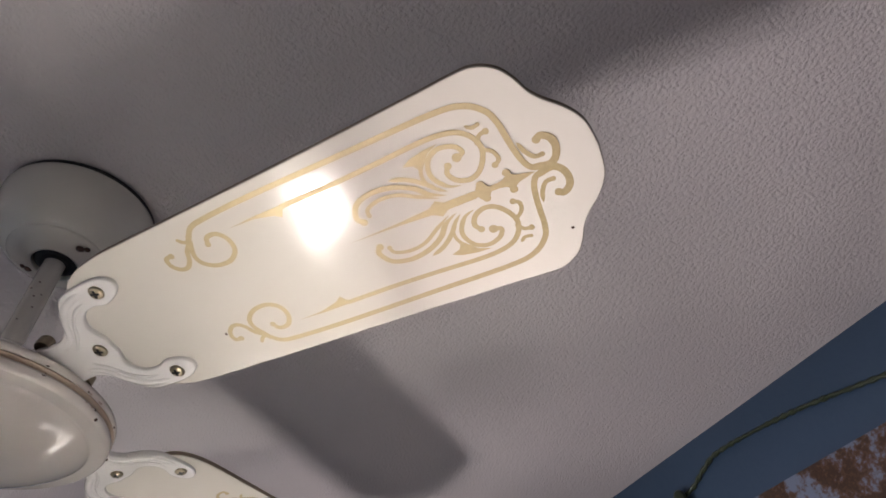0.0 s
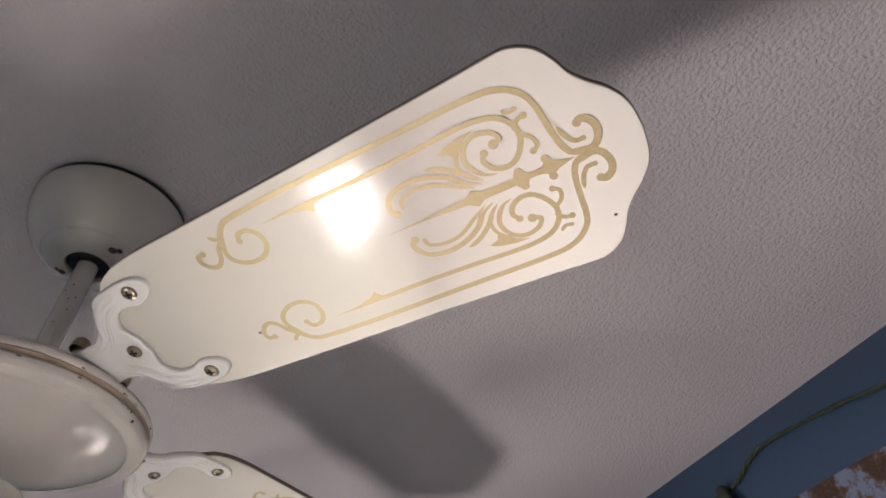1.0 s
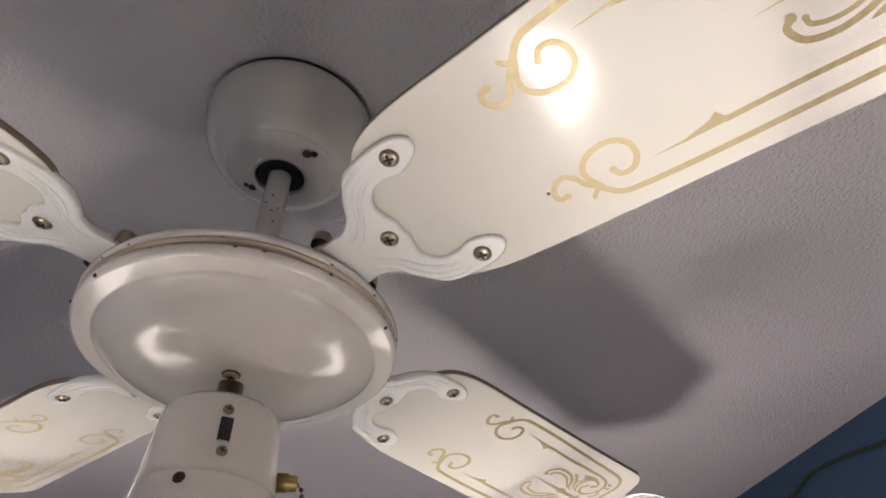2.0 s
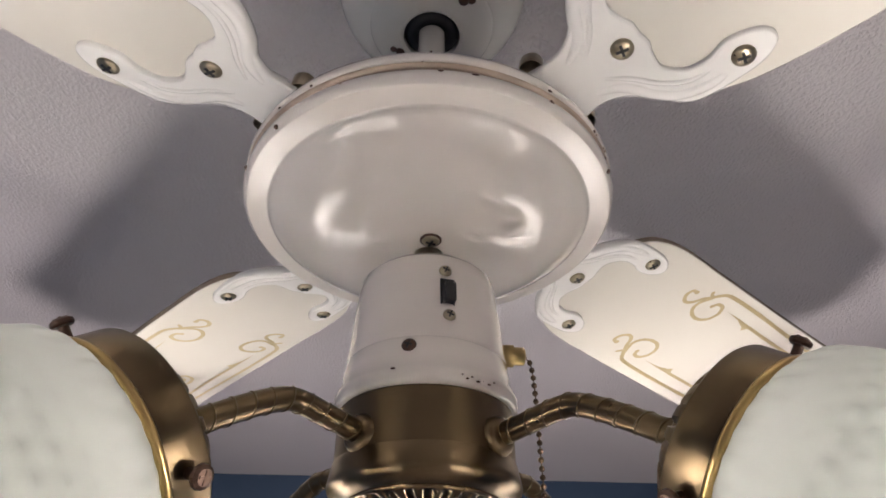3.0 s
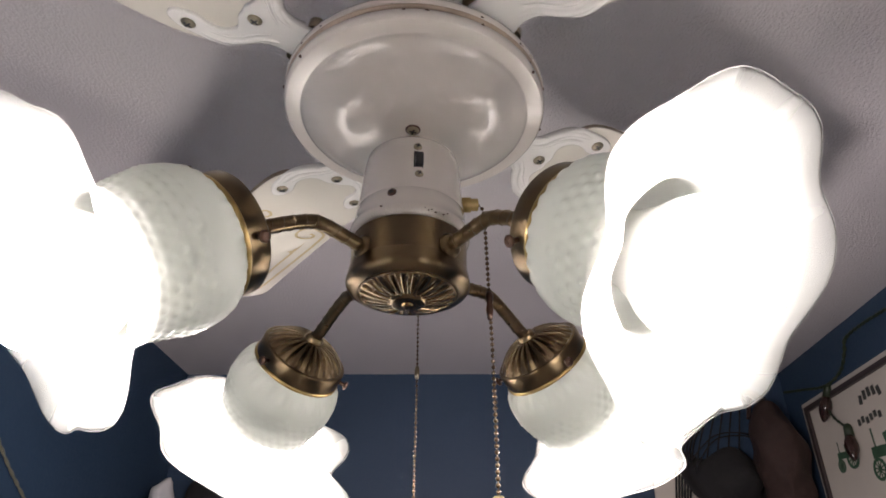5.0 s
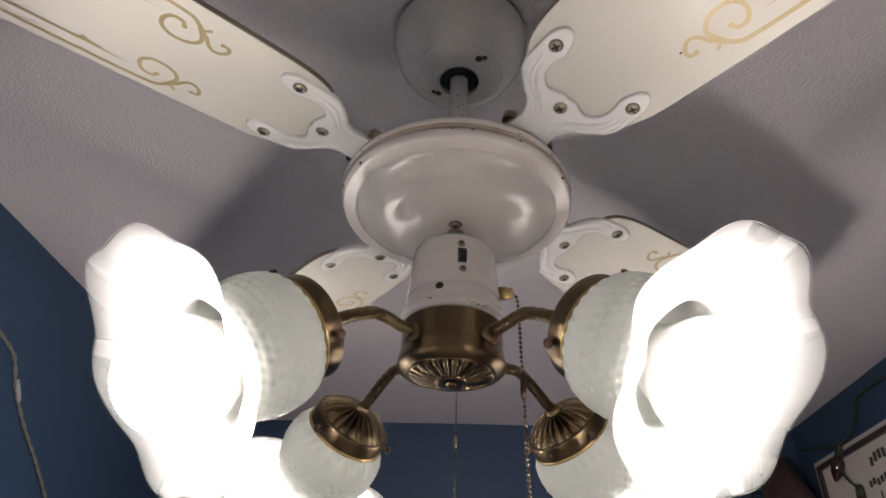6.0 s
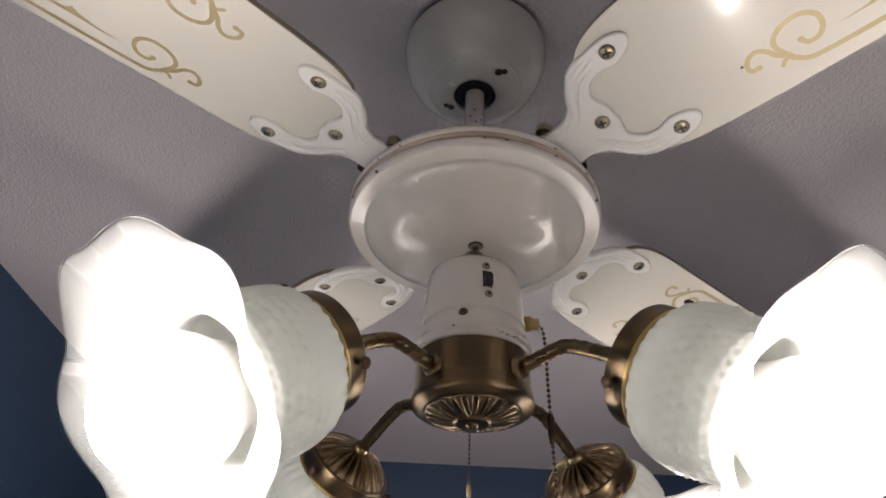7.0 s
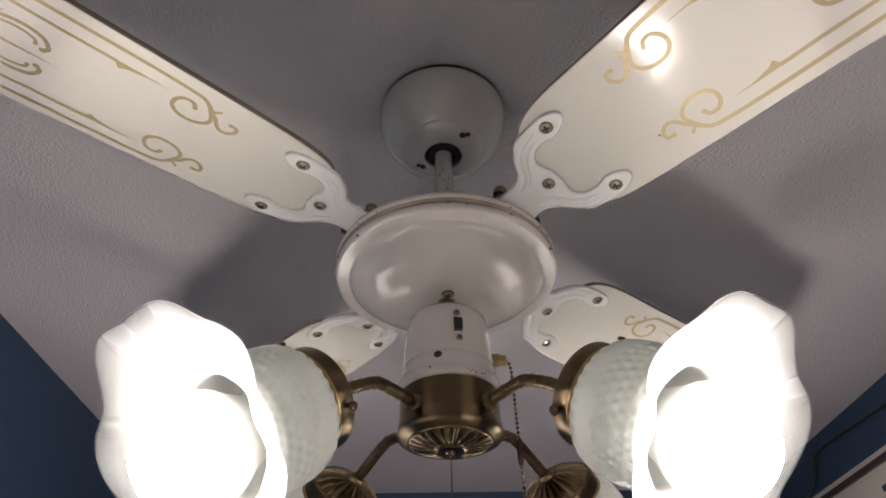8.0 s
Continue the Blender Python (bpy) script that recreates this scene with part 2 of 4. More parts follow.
# ---- the room ----
X0, X1, Y0, Y1, H = -0.757, 0.932, -2.0, 1.378, 2.44
for name, dims, mat, lab in (
    ("wall_north", (X0 - 0.1, X1 + 0.1, Y1, Y1 + 0.1, 0, H), BLUE, "dark blue painted wall with a light orange-peel texture"),
    ("wall_south", (X0 - 0.1, X1 + 0.1, Y0 - 0.1, Y0, 0, H), PALE, "unseen wall closing the room, made pale to bounce light"),
    ("wall_east", (X1, X1 + 0.1, Y0, Y1, 0, H), BLUE, "dark blue painted wall hung with prints and a light string"),
    ("wall_west", (X0 - 0.1, X0, Y0, Y1, 0, H), BLUE, "dark blue painted wall with a hanging wire"),
    ("floor", (X0 - 0.1, X1 + 0.1, Y0 - 0.1, Y1 + 0.1, -0.1, 0), FLOOR, "unseen pale beige floor, added as a warm fill reflector"),
):
    tagged(part(name, box(bmesh.new(), *dims), mat, smooth=False), lab, name.split("_")[0], kind="structure")

bm = bmesh.new()
nx, ny = 60, 110
grid = [[bm.verts.new((X0 - 0.1 + (X1 - X0 + 0.2) * i / nx, Y0 - 0.1 + (Y1 - Y0 + 0.2) * j / ny,
         H + 0.0012 * noise.noise((i * 0.3, j * 0.3, 4.0)))) for j in range(ny + 1)] for i in range(nx + 1)]
for i in range(nx):
    for j in range(ny):
        bm.faces.new((grid[i][j], grid[i][j + 1], grid[i + 1][j + 1], grid[i + 1][j]))
box(bm, X0 - 0.1, X1 + 0.1, Y0 - 0.1, Y1 + 0.1, H + 0.01, H + 0.1)
tagged(part("ceiling", bm, CEILING), "greyish white ceiling with sprayed orange-peel texture", "ceiling", kind="structure")


# ---- the ceiling fan ----
fan = new("ceiling_fan")
fan.empty_display_size = 0.1
fan.location = (0, 0, H)
tagged(fan, "aged white ceiling fan with gold scrollwork blades and brass lamps", "ceiling fan")
DROP = Matrix.Translation((0, 0, -H))     # parts are built in room coordinates


def fan_part(name, bm, mat, label="", smooth=True, parent=None):
    bmesh.ops.transform(bm, matrix=DROP, verts=bm.verts)
    return part(name, bm, mat, parent or fan, label, smooth)


canopy_profile = [(0.060, 2.4348), (0.0752, 2.4348), (0.0766, 2.4338), (0.0772, 2.4318), (0.0772, 2.4290), (0.0766, 2.4230), (0.0750, 2.4150), (0.0718, 2.4050), (0.0672, 2.3955), (0.0610, 2.3870),
                  (0.0545, 2.3805), (0.0492, 2.3768), (0.0474, 2.3760), (0.0470, 2.3750), (0.0458, 2.3738), (0.0420, 2.3716), (0.0360, 2.3690), (0.0300, 2.3670), (0.0240, 2.3655), (0.0215, 2.3665), (0.0215, 2.380)]
sharp(fan_part("canopy", lathe(bmesh.new(), [(0.0, 2.4348)] + canopy_profile, 128), CANOPY, "yellowed white enamel bowl canopy"), 28)
# black disc paints the shaded gap between canopy and ceiling
fan_part("shadow_gap_disc", lathe(bmesh.new(), [(0.0, 2.4398), (0.0755, 2.4398), (0.0755, 2.4348), (0.0, 2.4348)], 48), RUBBER, "black disc standing in for the shaded gap above the canopy")
fan_part("hanger_ball", lathe(bmesh.new(), [(0.0215, 2.381), (0.021, 2.371), (0.017, 2.3675), (0.0105, 2.3665), (0.0105, 2.390)], 40), RUBBER, "black rubber hanger ball")
sharp(fan_part("downrod", lathe(bmesh.new(), [(0.0102, 2.388), (0.0102, 2.262), (0.013, 2.260), (0.013, 2.240)], 32), CANOPY, "white painted rod with chips"), 40)
for az, r, z, s in ((-54.7, 0.0372, 2.3695, 1.0), (146.5, 0.0283, 2.3665, 0.9)):
    bm = bmesh.new()
    a = radians(az)
    ball(bm, (r * math.cos(a), r * math.sin(a), z), 0.0042 * s, 12, 8, (1, 1, 0.45))
    ball(bm, ((r + 0.004) * math.cos(a + 0.12), (r + 0.004) * math.sin(a + 0.12), z + 0.001), 0.0032 * s, 10, 6, (1, 1, 0.5))
    fan_part("canopy_screw", bm, DARK, "dark canopy screw in its keyhole")

sharp(fan_part("motor_top", lathe(bmesh.new(), [(0.0105, 2.246), (0.045, 2.243), (0.070, 2.232), (0.090, 2.218), (0.102, 2.2100), (0.1075, 2.2070), (0.1096, 2.2050), (0.1103, 2.2022), (0.1098, 2.1998), (0.1085, 2.1988), (0.100, 2.1986)], 128), WHITE, "white enamel upper motor shell"), 60)
sharp(fan_part("trim_ring", lathe(bmesh.new(), [(0.100, 2.1990), (0.1088, 2.1988), (0.1096, 2.1976), (0.1088, 2.1964), (0.1072, 2.1958), (0.1072, 2.1948), (0.1060, 2.1940), (0.100, 2.1938)], 128), COPPER, "worn copper trim ring between the shells"), 60)
DISH = 0.0205
sharp(fan_part("motor_bottom", lathe(bmesh.new(), [
    (0.100, 2.1944), (0.1062, 2.1944), (0.1082, 2.1938), (0.1094, 2.1922), (0.1097, 2.1901), (0.1094, 2.1880), (0.1086, 2.1864), (0.1077, 2.1855), (0.1070, 2.1850), (0.1064, 2.1849), (0.1058, 2.1848),
    (0.0956, 2.1838), (0.0951, 2.1835), (0.0946, 2.1831), (0.0942, 2.1826)] + [(0.0938 * (1 - q / 40), 2.1820 - DISH * (1 - (1 - q / 40) ** 3.6)) for q in range(41)], 160), WHITE, "white enamel dished motor cover with chipped rim"), 24)
for az, r, z in ((-138.9, 0.1088, 2.1893), (-28.3, 0.1088, 2.1893), (-160, 0.1094, 2.1915), (10, 0.1094, 2.1915), (-95, 0.1078, 2.2008),):
    a = radians(az)
    fan_part("paint_chip", ball(bmesh.new(), (r * math.cos(a), r * math.sin(a), z - 0.0025), 0.0015, 8, 6, (1, 1, 0.9)), DARK, "dark chip in the rim enamel")
chips = random.Random(7)
for _ in range(26):
    r, z = chips.choice(((0.1098, 2.1995), (0.1096, 2.1915), (0.1086, 2.1940)))
    a, w = radians(chips.uniform(-170, 20)), chips.uniform(0.0006, 0.0022)
    m = Matrix.Translation((r * math.cos(a), r * math.sin(a), z)) @ Matrix.Rotation(a, 4, "Z") @ Matrix.Diagonal((0.0006, w, 0.0007 * chips.uniform(0.6, 1.4), 1))
    bm = bmesh.new()
    bmesh.ops.create_icosphere(bm, subdivisions=1, radius=1, matrix=m)
    fan_part("paint_chip", bm, chips.choice((DARK, COPPER)), "worn chip along the rim enamel")
for az, z in ((-95, 2.335), (-120, 2.327), (-88, 2.318), (-70, 2.306), (-105, 2.290), (-60, 2.322)):
    a = radians(az)
    fan_part("paint_chip", ball(bmesh.new(), (0.0100 * math.cos(a), 0.0100 * math.sin(a), z), 0.0010, 8, 6, (1.2, 1.2, 0.5)), DARK, "dark chip in the rod enamel")
for az, z in ((-72, 2.0668), (-69, 2.0652), (-66, 2.0664), (-62, 2.0648), (-58, 2.0660), (-54, 2.0650), (-112, 2.0690), (-50, 2.0668)):
    a = radians(az)
    fan_part("paint_chip", ball(bmesh.new(), (0.0455 * math.cos(a), 0.0455 * math.sin(a), z), 0.00062, 8, 6, (1.2 + 0.9 * math.sin(az), 1.2 + 0.9 * math.sin(az), 0.7)), DARK, "dark chip in the lip enamel")
bm = lathe(bmesh.new(), [(0.0, 2.164), (0.0085, 2.164), (0.0085, 2.150), (0.0105, 2.146), (0.0105, 2.130)], 32)
fan_part("neck", bm, STEEL, "steel neck under the motor")


# bolts that hold the brackets to the upper shell
BLADE_AZ = -52.75


def screw_head(m, parent, mat, radius=0.0052, name="screw", label=""):
    """A round cross-recess head; two crossed black bars on its face paint the recess's shade."""
    bm = lathe(bmesh.new(), [(0.0, -0.0021), (radius * 0.45, -0.0020), (radius * 0.8, -0.0014), (radius, -0.0003), (radius, 0.001)], 18, m)
    for rot in (0, 90):
        c = bmesh.ops.create_cube(bm, size=1, matrix=m @ pose(0, 0, -0.0021, 0, 0, rot + 20) @ Matrix.Diagonal((radius * 1.1, radius * 0.26, 0.0004, 1)))
        for f in {f for v in c["verts"] for f in v.link_faces}:
            f.material_index = 1
    me = bpy.data.meshes.new(name)
    bm.to_mesh(me)
    bm.free()
    for p in me.polygons:
        p.use_smooth = p.material_index == 0
    me.materials.append(mat)
    me.materials.append(RUBBER)
    ob = new(name, me)
    ob.parent = parent
    if label:
        tagged(ob, label)
    return ob


for az in (-88,):
    a = radians(az)
    seat = Matrix.Translation((0.0150 * math.cos(a), 0.0150 * math.sin(a), 2.1611))
    fan_part("washer", lathe(bmesh.new(), [(0.0, -0.0004), (0.0058, -0.0004), (0.0062, 0.0), (0.0062, 0.002)], 24, seat), DARK, "dark screw recess under the motor")
    fan_part("slot", tube(bmesh.new(), [seat @ Vector((0.0098 * math.cos(q * 0.16 + 0.55), 0.0098 * math.sin(q * 0.16 + 0.55), 0.0030)) for q in range(14)], 0.0010, 8), RUBBER, "dark curved slot in the motor cover")
    screw_head(DROP @ seat, fan, STEEL, 0.0052, "motor_screw", "nickel screw under the motor")

# blade: half outline along the blade, mirrored
half = [(0.1515, 0.0), (0.1535, 0.028), (0.159, 0.045), (0.172, 0.0555), (0.200, 0.0615), (0.260, 0.0640), (0.360, 0.0680), (0.450, 0.0724), (0.472, 0.0738),
        (0.4866, 0.0736), (0.4990, 0.0672), (0.5060, 0.0570), (0.5100, 0.0478), (0.5165, 0.0395), (0.5260, 0.0300), (0.5332, 0.0175), (0.5355, 0.0)]
BEND = Matrix.Translation((0.2, -0.003, 0)) @ Matrix.Rotation(radians(2.7), 4, "Z") @ Matrix.Translation((-0.2, 0, 0))


def blade_outline():
    right = [tuple(p.xy) for p in spline([(x, y, 0) for x, y in half], 5)]
    return right + [(x, -y) for x, y in right[-2:0:-1]]


def ribbon(bm, points, width, z, ends=(0.2, 0.2), dots=(0, 0)):
    """A tapered band through (x, y) points on the blade's underside, with round drops at its ends."""
    P = spline([(x, y, 0) for x, y in points], 7)
    n = len(P)
    rows = []
    for i, p in enumerate(P):
        t = i / (n - 1)
        d = (P[min(i + 1, n - 1)] - P[max(i - 1, 0)]).normalized()
        w = width * 0.62 * min(1, ends[0] + t * 5, ends[1] + (1 - t) * 5)
        s = Vector((-d.y, d.x, 0)) * w
        rows.append((bm.verts.new((p.x + s.x, p.y + s.y, z)), bm.verts.new((p.x - s.x, p.y - s.y, z))))
    for (a, b), (c, d) in zip(rows, rows[1:]):
        bm.faces.new((a, b, d, c))
    for p, r in ((P[0], dots[0]), (P[-1], dots[1])):
        if r:
            bmesh.ops.create_circle(bm, cap_ends=True, segments=16, radius=r, matrix=Matrix.Translation((p.x, p.y, z - 0.00004)))


def leaf(bm, points, z):
    bm.faces.new([bm.verts.new((x, y, z)) for x, y in points])


def scrollwork():
    bm = bmesh.new()
    step = [0.00338]

    def z():
        step[0] -= 0.000012
        return step[0]

    for s in (1, -1):
        def f(pts):
            return [(x, y * s) for x, y in pts]
        # outer border with its volutes
        ribbon(bm, f([(0.2687, 0.0444), (0.2765, 0.0530), (0.2900, 0.0556), (0.330, 0.0572), (0.400, 0.0578), (0.455, 0.0582), (0.4735, 0.0552), (0.4838, 0.0470),
                      (0.4872, 0.0380), (0.4882, 0.0290), (0.4893, 0.0190), (0.4912, 0.0095), (0.4945, 0.0036), (0.5000, 0.0014)]), 0.0031, z(), (0.8, 1))
        ribbon(bm, f([(0.4945, 0.0036), (0.5049, 0.0012), (0.5102, 0.0046), (0.5124, 0.0112), (0.5110, 0.0172), (0.5065, 0.0205), (0.5035, 0.0190)]), 0.0038, z(), (0.6, 0.8), (0, 0.0026))
        ribbon(bm, f([(0.4925, 0.0220), (0.4945, 0.0150), (0.4985, 0.0095), (0.5035, 0.0090)]), 0.0024, z(), (0.1, 0.9), (0, 0.0017))
        # inner volutes at the root
        ribbon(bm, f([(0.2700, 0.0455), (0.2650, 0.0345), (0.2668, 0.0268), (0.2748, 0.0214), (0.2860, 0.0211), (0.2936, 0.0271), (0.2944, 0.0360), (0.2895, 0.0426), (0.2822, 0.0428), (0.2795, 0.0380)]),
               0.0029, z(), (1, 0.7), (0, 0.0022))
        ribbon(bm, f([(0.2715, 0.0490), (0.2668, 0.0428), (0.2626, 0.0386), (0.2592, 0.0320), (0.2545, 0.0280), (0.2490, 0.0288), (0.2448, 0.0338), (0.2452, 0.0394), (0.2500, 0.0402)]), 0.0028, z(), (1, 0.7), (0, 0.0023))
        ribbon(bm, f([(0.2690, 0.0450), (0.2650, 0.0460), (0.2615, 0.0500)]), 0.0024, z(), (1, 0.1))
        # inner line: spear, thorn, run, then the big scroll
        leaf(bm, f([(0.2994, 0.0424), (0.320, 0.0436), (0.345, 0.0436), (0.345, 0.0412), (0.3405, 0.0400), (0.3375, 0.0352), (0.3330, 0.0385), (0.3190, 0.0418)]), z())
        ribbon(bm, f([(0.340, 0.0424), (0.376, 0.0426), (0.4086, 0.0437), (0.438, 0.0452), (0.453, 0.0448), (0.4635, 0.0420), (0.4702, 0.0359), (0.4727, 0.0279), (0.4702, 0.0200), (0.4645, 0.0132),
                      (0.4575, 0.0110), (0.4502, 0.0139), (0.4470, 0.0200), (0.4495, 0.0246)]), 0.0028, z(), (1, 0.7), (0, 0.0024))
        ribbon(bm, f([(0.4567, 0.0275), (0.4614, 0.0296), (0.4577, 0.0350), (0.4488, 0.0372), (0.4410, 0.0335), (0.4372, 0.0254), (0.4385, 0.0188), (0.4440, 0.0120), (0.4511, 0.0095)]), 0.0026, z(), (1, 0.1), (0.0030, 0))
        ribbon(bm, f([(0.4400, 0.0350), (0.4335, 0.0290), (0.4320, 0.0210), (0.4360, 0.0140), (0.4420, 0.0090)]), 0.0020, z(), (0.1, 0.1))
        # buds beside the scroll
        ribbon(bm, f([(0.4711, 0.0271), (0.4775, 0.0225), (0.4790, 0.0165), (0.4755, 0.0138)]), 0.0022, z(), (0.5, 1), (0, 0.0021))
        ribbon(bm, f([(0.4705, 0.0300), (0.4745, 0.0350), (0.4790, 0.0360)]), 0.0022, z(), (0.5, 1), (0, 0.0021))
        ribbon(bm, f([(0.4690, 0.0440), (0.4725, 0.0412), (0.4765, 0.0418)]), 0.0020, z(), (0.1, 1), (0, 0.0014))
        # plumes that sweep back towards the root
        ribbon(bm, f([(0.4400, 0.0070), (0.4305, 0.0120), (0.4238, 0.0193), (0.4127, 0.0252), (0.3988, 0.0274), (0.3859, 0.0240), (0.3805, 0.0150), (0.3835, 0.0105)]), 0.0030, z(), (0.1, 0.9), (0, 0.0026))
        ribbon(bm, f([(0.4350, 0.0068), (0.4240, 0.0128), (0.4120, 0.0195), (0.4000, 0.0210), (0.3905, 0.0180), (0.3890, 0.0135)]), 0.0022, z(), (0.1, 0.8), (0, 0.0017))
        ribbon(bm, f([(0.4380, 0.0110), (0.4310, 0.0200), (0.4210, 0.0275), (0.4120, 0.0305)]), 0.0026, z(), (0.1, 0.1))
        leaf(bm, f([(0.4380, 0.0330), (0.4330, 0.0285), (0.4305, 0.0330), (0.4240, 0.0350), (0.4300, 0.0380), (0.4400, 0.0400), (0.4500, 0.0405), (0.4420, 0.0370)]), z())
        # half of the central stem, quatrefoil and trefoil
        leaf(bm, f([(0.366, 0.0), (0.405, 0.0012), (0.426, 0.0026), (0.4315, 0.0062), (0.4365, 0.0030), (0.4560, 0.0028), (0.4600, 0.0020), (0.4720, 0.0020), (0.4760, 0.0030), (0.4800, 0.0062), (0.4840, 0.0030), (0.4960, 0.0), (0.43, 0.0)]), z())
        bmesh.ops.create_circle(bm, cap_ends=True, segments=14, radius=0.0026, matrix=Matrix.Translation((0.4795, s * 0.0062, z())))
        bmesh.ops.create_circle(bm, cap_ends=True, segments=14, radius=0.0026, matrix=Matrix.Translation((0.4620, s * 0.0052, z())))
        leaf(bm, f([(0.4560, 0.0), (0.4590, 0.0052), (0.4640, 0.0052), (0.4680, 0.0)]), z())
    bmesh.ops.transform(bm, matrix=BEND, verts=bm.verts)
    return bm


def bracket_mesh():
    side = [(0.092, 0.023), (0.108, 0.0195), (0.122, 0.0195), (0.134, 0.0265), (0.1435, 0.0390), (0.1530, 0.0490), (0.1680, 0.0520), (0.1880, 0.0520), (0.1985, 0.0475), (0.2010, 0.0410),
            (0.1955, 0.0345), (0.1830, 0.0305), (0.1720, 0.0330), (0.1610, 0.0310), (0.1535, 0.0225), (0.1540, 0.0140), (0.1565, 0.0070), (0.1560, 0.0)]
    right = [tuple(p.xy) for p in spline([(x, y, 0) for x, y in side], 5)]
    out = right + [(x, -y) for x, y in right[-2::-1]]
    bm = slab(bmesh.new(), out[::-1], 0.0, 0.0034, 0.0012)
    for s in (1, -1):
        rim = [(0.112, 0.0115 * s, 0.0058), (0.123, 0.0128 * s, 0.0042), (0.1335, 0.0190 * s, 0.0036), (0.1415, 0.0315 * s, 0.0036), (0.1510, 0.0410 * s, 0.0036), (0.1640, 0.0455 * s, 0.0036), (0.1760, 0.0462 * s, 0.0048)]
        tube(bm, spline(rim, 7), 0.0046, 20)
        inner = [(0.129, 0.0075 * s, 0.0016), (0.1385, 0.0165 * s, 0.0010), (0.1475, 0.0285 * s, 0.0010), (0.1580, 0.0365 * s, 0.0010), (0.1700, 0.0392 * s, 0.0018)]
        tube(bm, spline(inner, 7), 0.0018, 12)
    return bm


PITCH = pose(0, 0, 2.2086, 0, 0, 0) @ Matrix.Rotation(radians(-10.9), 4, "X")
RISE = Matrix.Translation((0.145, 0, 0)) @ Matrix.Rotation(radians(-1.4), 4, "Y") @ Matrix.Translation((-0.145, 0, 0))
outline = [tuple((BEND @ Vector((x, y + (0.004 * max(0.0, min(1.0, (0.47 - x) / 0.2)) * min(1.0, y / 0.045) if y > 0 else 0.0), 0))).xy) for x, y in blade_outline()]
blade_bm = slab(bmesh.new(), outline[::-1], 0.0034, 0.0084, 0.0007)
first = None
for k in range(4):
    M = DROP @ Matrix.Rotation(radians(BLADE_AZ + 90 * k), 4, "Z") @ PITCH @ RISE
    if k == 0:
        b = sharp(part("blade", blade_bm, BLADE, fan, "cream laminate blade with gold scroll print"), 50)
        b.data.materials.append(EDGE)
        for p in b.data.polygons:
            if p.normal.z > -0.3:
                p.material_index = 1
            if abs(p.normal.z) > 0.98:
                p.use_smooth = False
        d = part("scroll_print", scrollwork(), GOLD, b, "metallic gold scrollwork", smooth=False)
        for p in d.data.polygons:
            if p.normal.z > 0:
                p.flip()
        br = sharp(part("blade_bracket", bracket_mesh(), BRACKET, fan, "white enamel scalloped bracket"), 60)
        for p in br.data.polygons:
            if len(p.vertices) > 4:
                p.use_smooth = False
        for x, y in ((0.1453, 0.0), (0.1845, 0.0422), (0.1845, -0.0422)):
            screw_head(Matrix.Translation((x, y, -0.0003)), br, STEEL, 0.0058, label="nickel cross-head screw")
        for y in (0.021, -0.021):
            part("bracket_bolt", lathe(bmesh.new(), [(0.0, 0.0125), (0.005, 0.0125), (0.0062, 0.011), (0.0064, 0.0055), (0.0064, 0.003)], 14, Matrix.Translation((0.1045, y, -0.002))), STEEL, br, "nickel bracket bolt")
        b.matrix_basis = br.matrix_basis = M
        first = (b, br)
    else:
        for o in first:
            copy_thing(o, M)

for x, y in ((0.2403, 0.0314), (0.500, 0.058)):
    part("speck", ball(bmesh.new(), (x, y, 0.0033), 0.0011, 8, 6, (1, 1, 0.4)), DARK, first[0], "dark nail speck")

# switch housing, with its slide switch and screws
sharp(fan_part("switch_housing", lathe(bmesh.new(), [
    (0.0, 2.140), (0.030, 2.1398), (0.0345, 2.1385), (0.0368, 2.1355), (0.0380, 2.128), (0.0395, 2.110), (0.0412, 2.0905), (0.0416, 2.0875), (0.0413, 2.0868), (0.0420, 2.0860), (0.0428, 2.078), (0.0436, 2.0725),
    (0.0452, 2.0700), (0.0458, 2.0670), (0.0452, 2.0640), (0.0430, 2.0625), (0.0, 2.0625)], 96), WHITE, "white enamel switch housing with chipped lower lip"), 50)


def on_housing(az, r, z, lean=0.0):
    """A pose on the housing's side whose -z looks outward."""
    a = radians(az)
    return Matrix.Translation((r * math.cos(a), r * math.sin(a), z)) @ Matrix.Rotation(a, 4, "Z") @ Matrix.Rotation(radians(-90 + lean), 4, "Y") @ Matrix.Rotation(radians(90), 4, "Z")


for az, r, z, rad, mat in ((-79.5, 0.0383, 2.1255, 0.0033, STEEL), (-77.5, 0.0402, 2.0990, 0.0033, STEEL), (-104, 0.0420, 2.0815, 0.0036, DARK), (16, 0.0420, 2.0815, 0.0036, DARK), (136, 0.0420, 2.0815, 0.0036, DARK)):
    screw_head(DROP @ on_housing(az, r, z), fan, mat, rad, "housing_screw")
bm = bmesh.new()
M = on_housing(-78.5, 0.0392, 2.1125)
box(bm, -0.0036, 0.0036, -0.0075, 0.0075, -0.0006, 0.002)
box(bm, -0.0026, 0.0034, -0.0035, 0.0068, -0.0050, 0.001, 0.0006)
bmesh.ops.transform(bm, matrix=M, verts=bm.verts)
fan_part("slide_switch", bm, RUBBER, "black direction slide switch", smooth=False)

# brass light kit
FLUTES = 24


def flute(lo, hi, depth, count=FLUTES):
    def mod(r, z, a):
        if lo < r < hi:
            w = math.sin(math.pi * (r - lo) / (hi - lo)) ** 0.5
            c = max(0.0, math.cos(count * a)) ** 0.6
            return r - 0.25 * depth * w * c, z + depth * w * c
        return r, z
    return mod


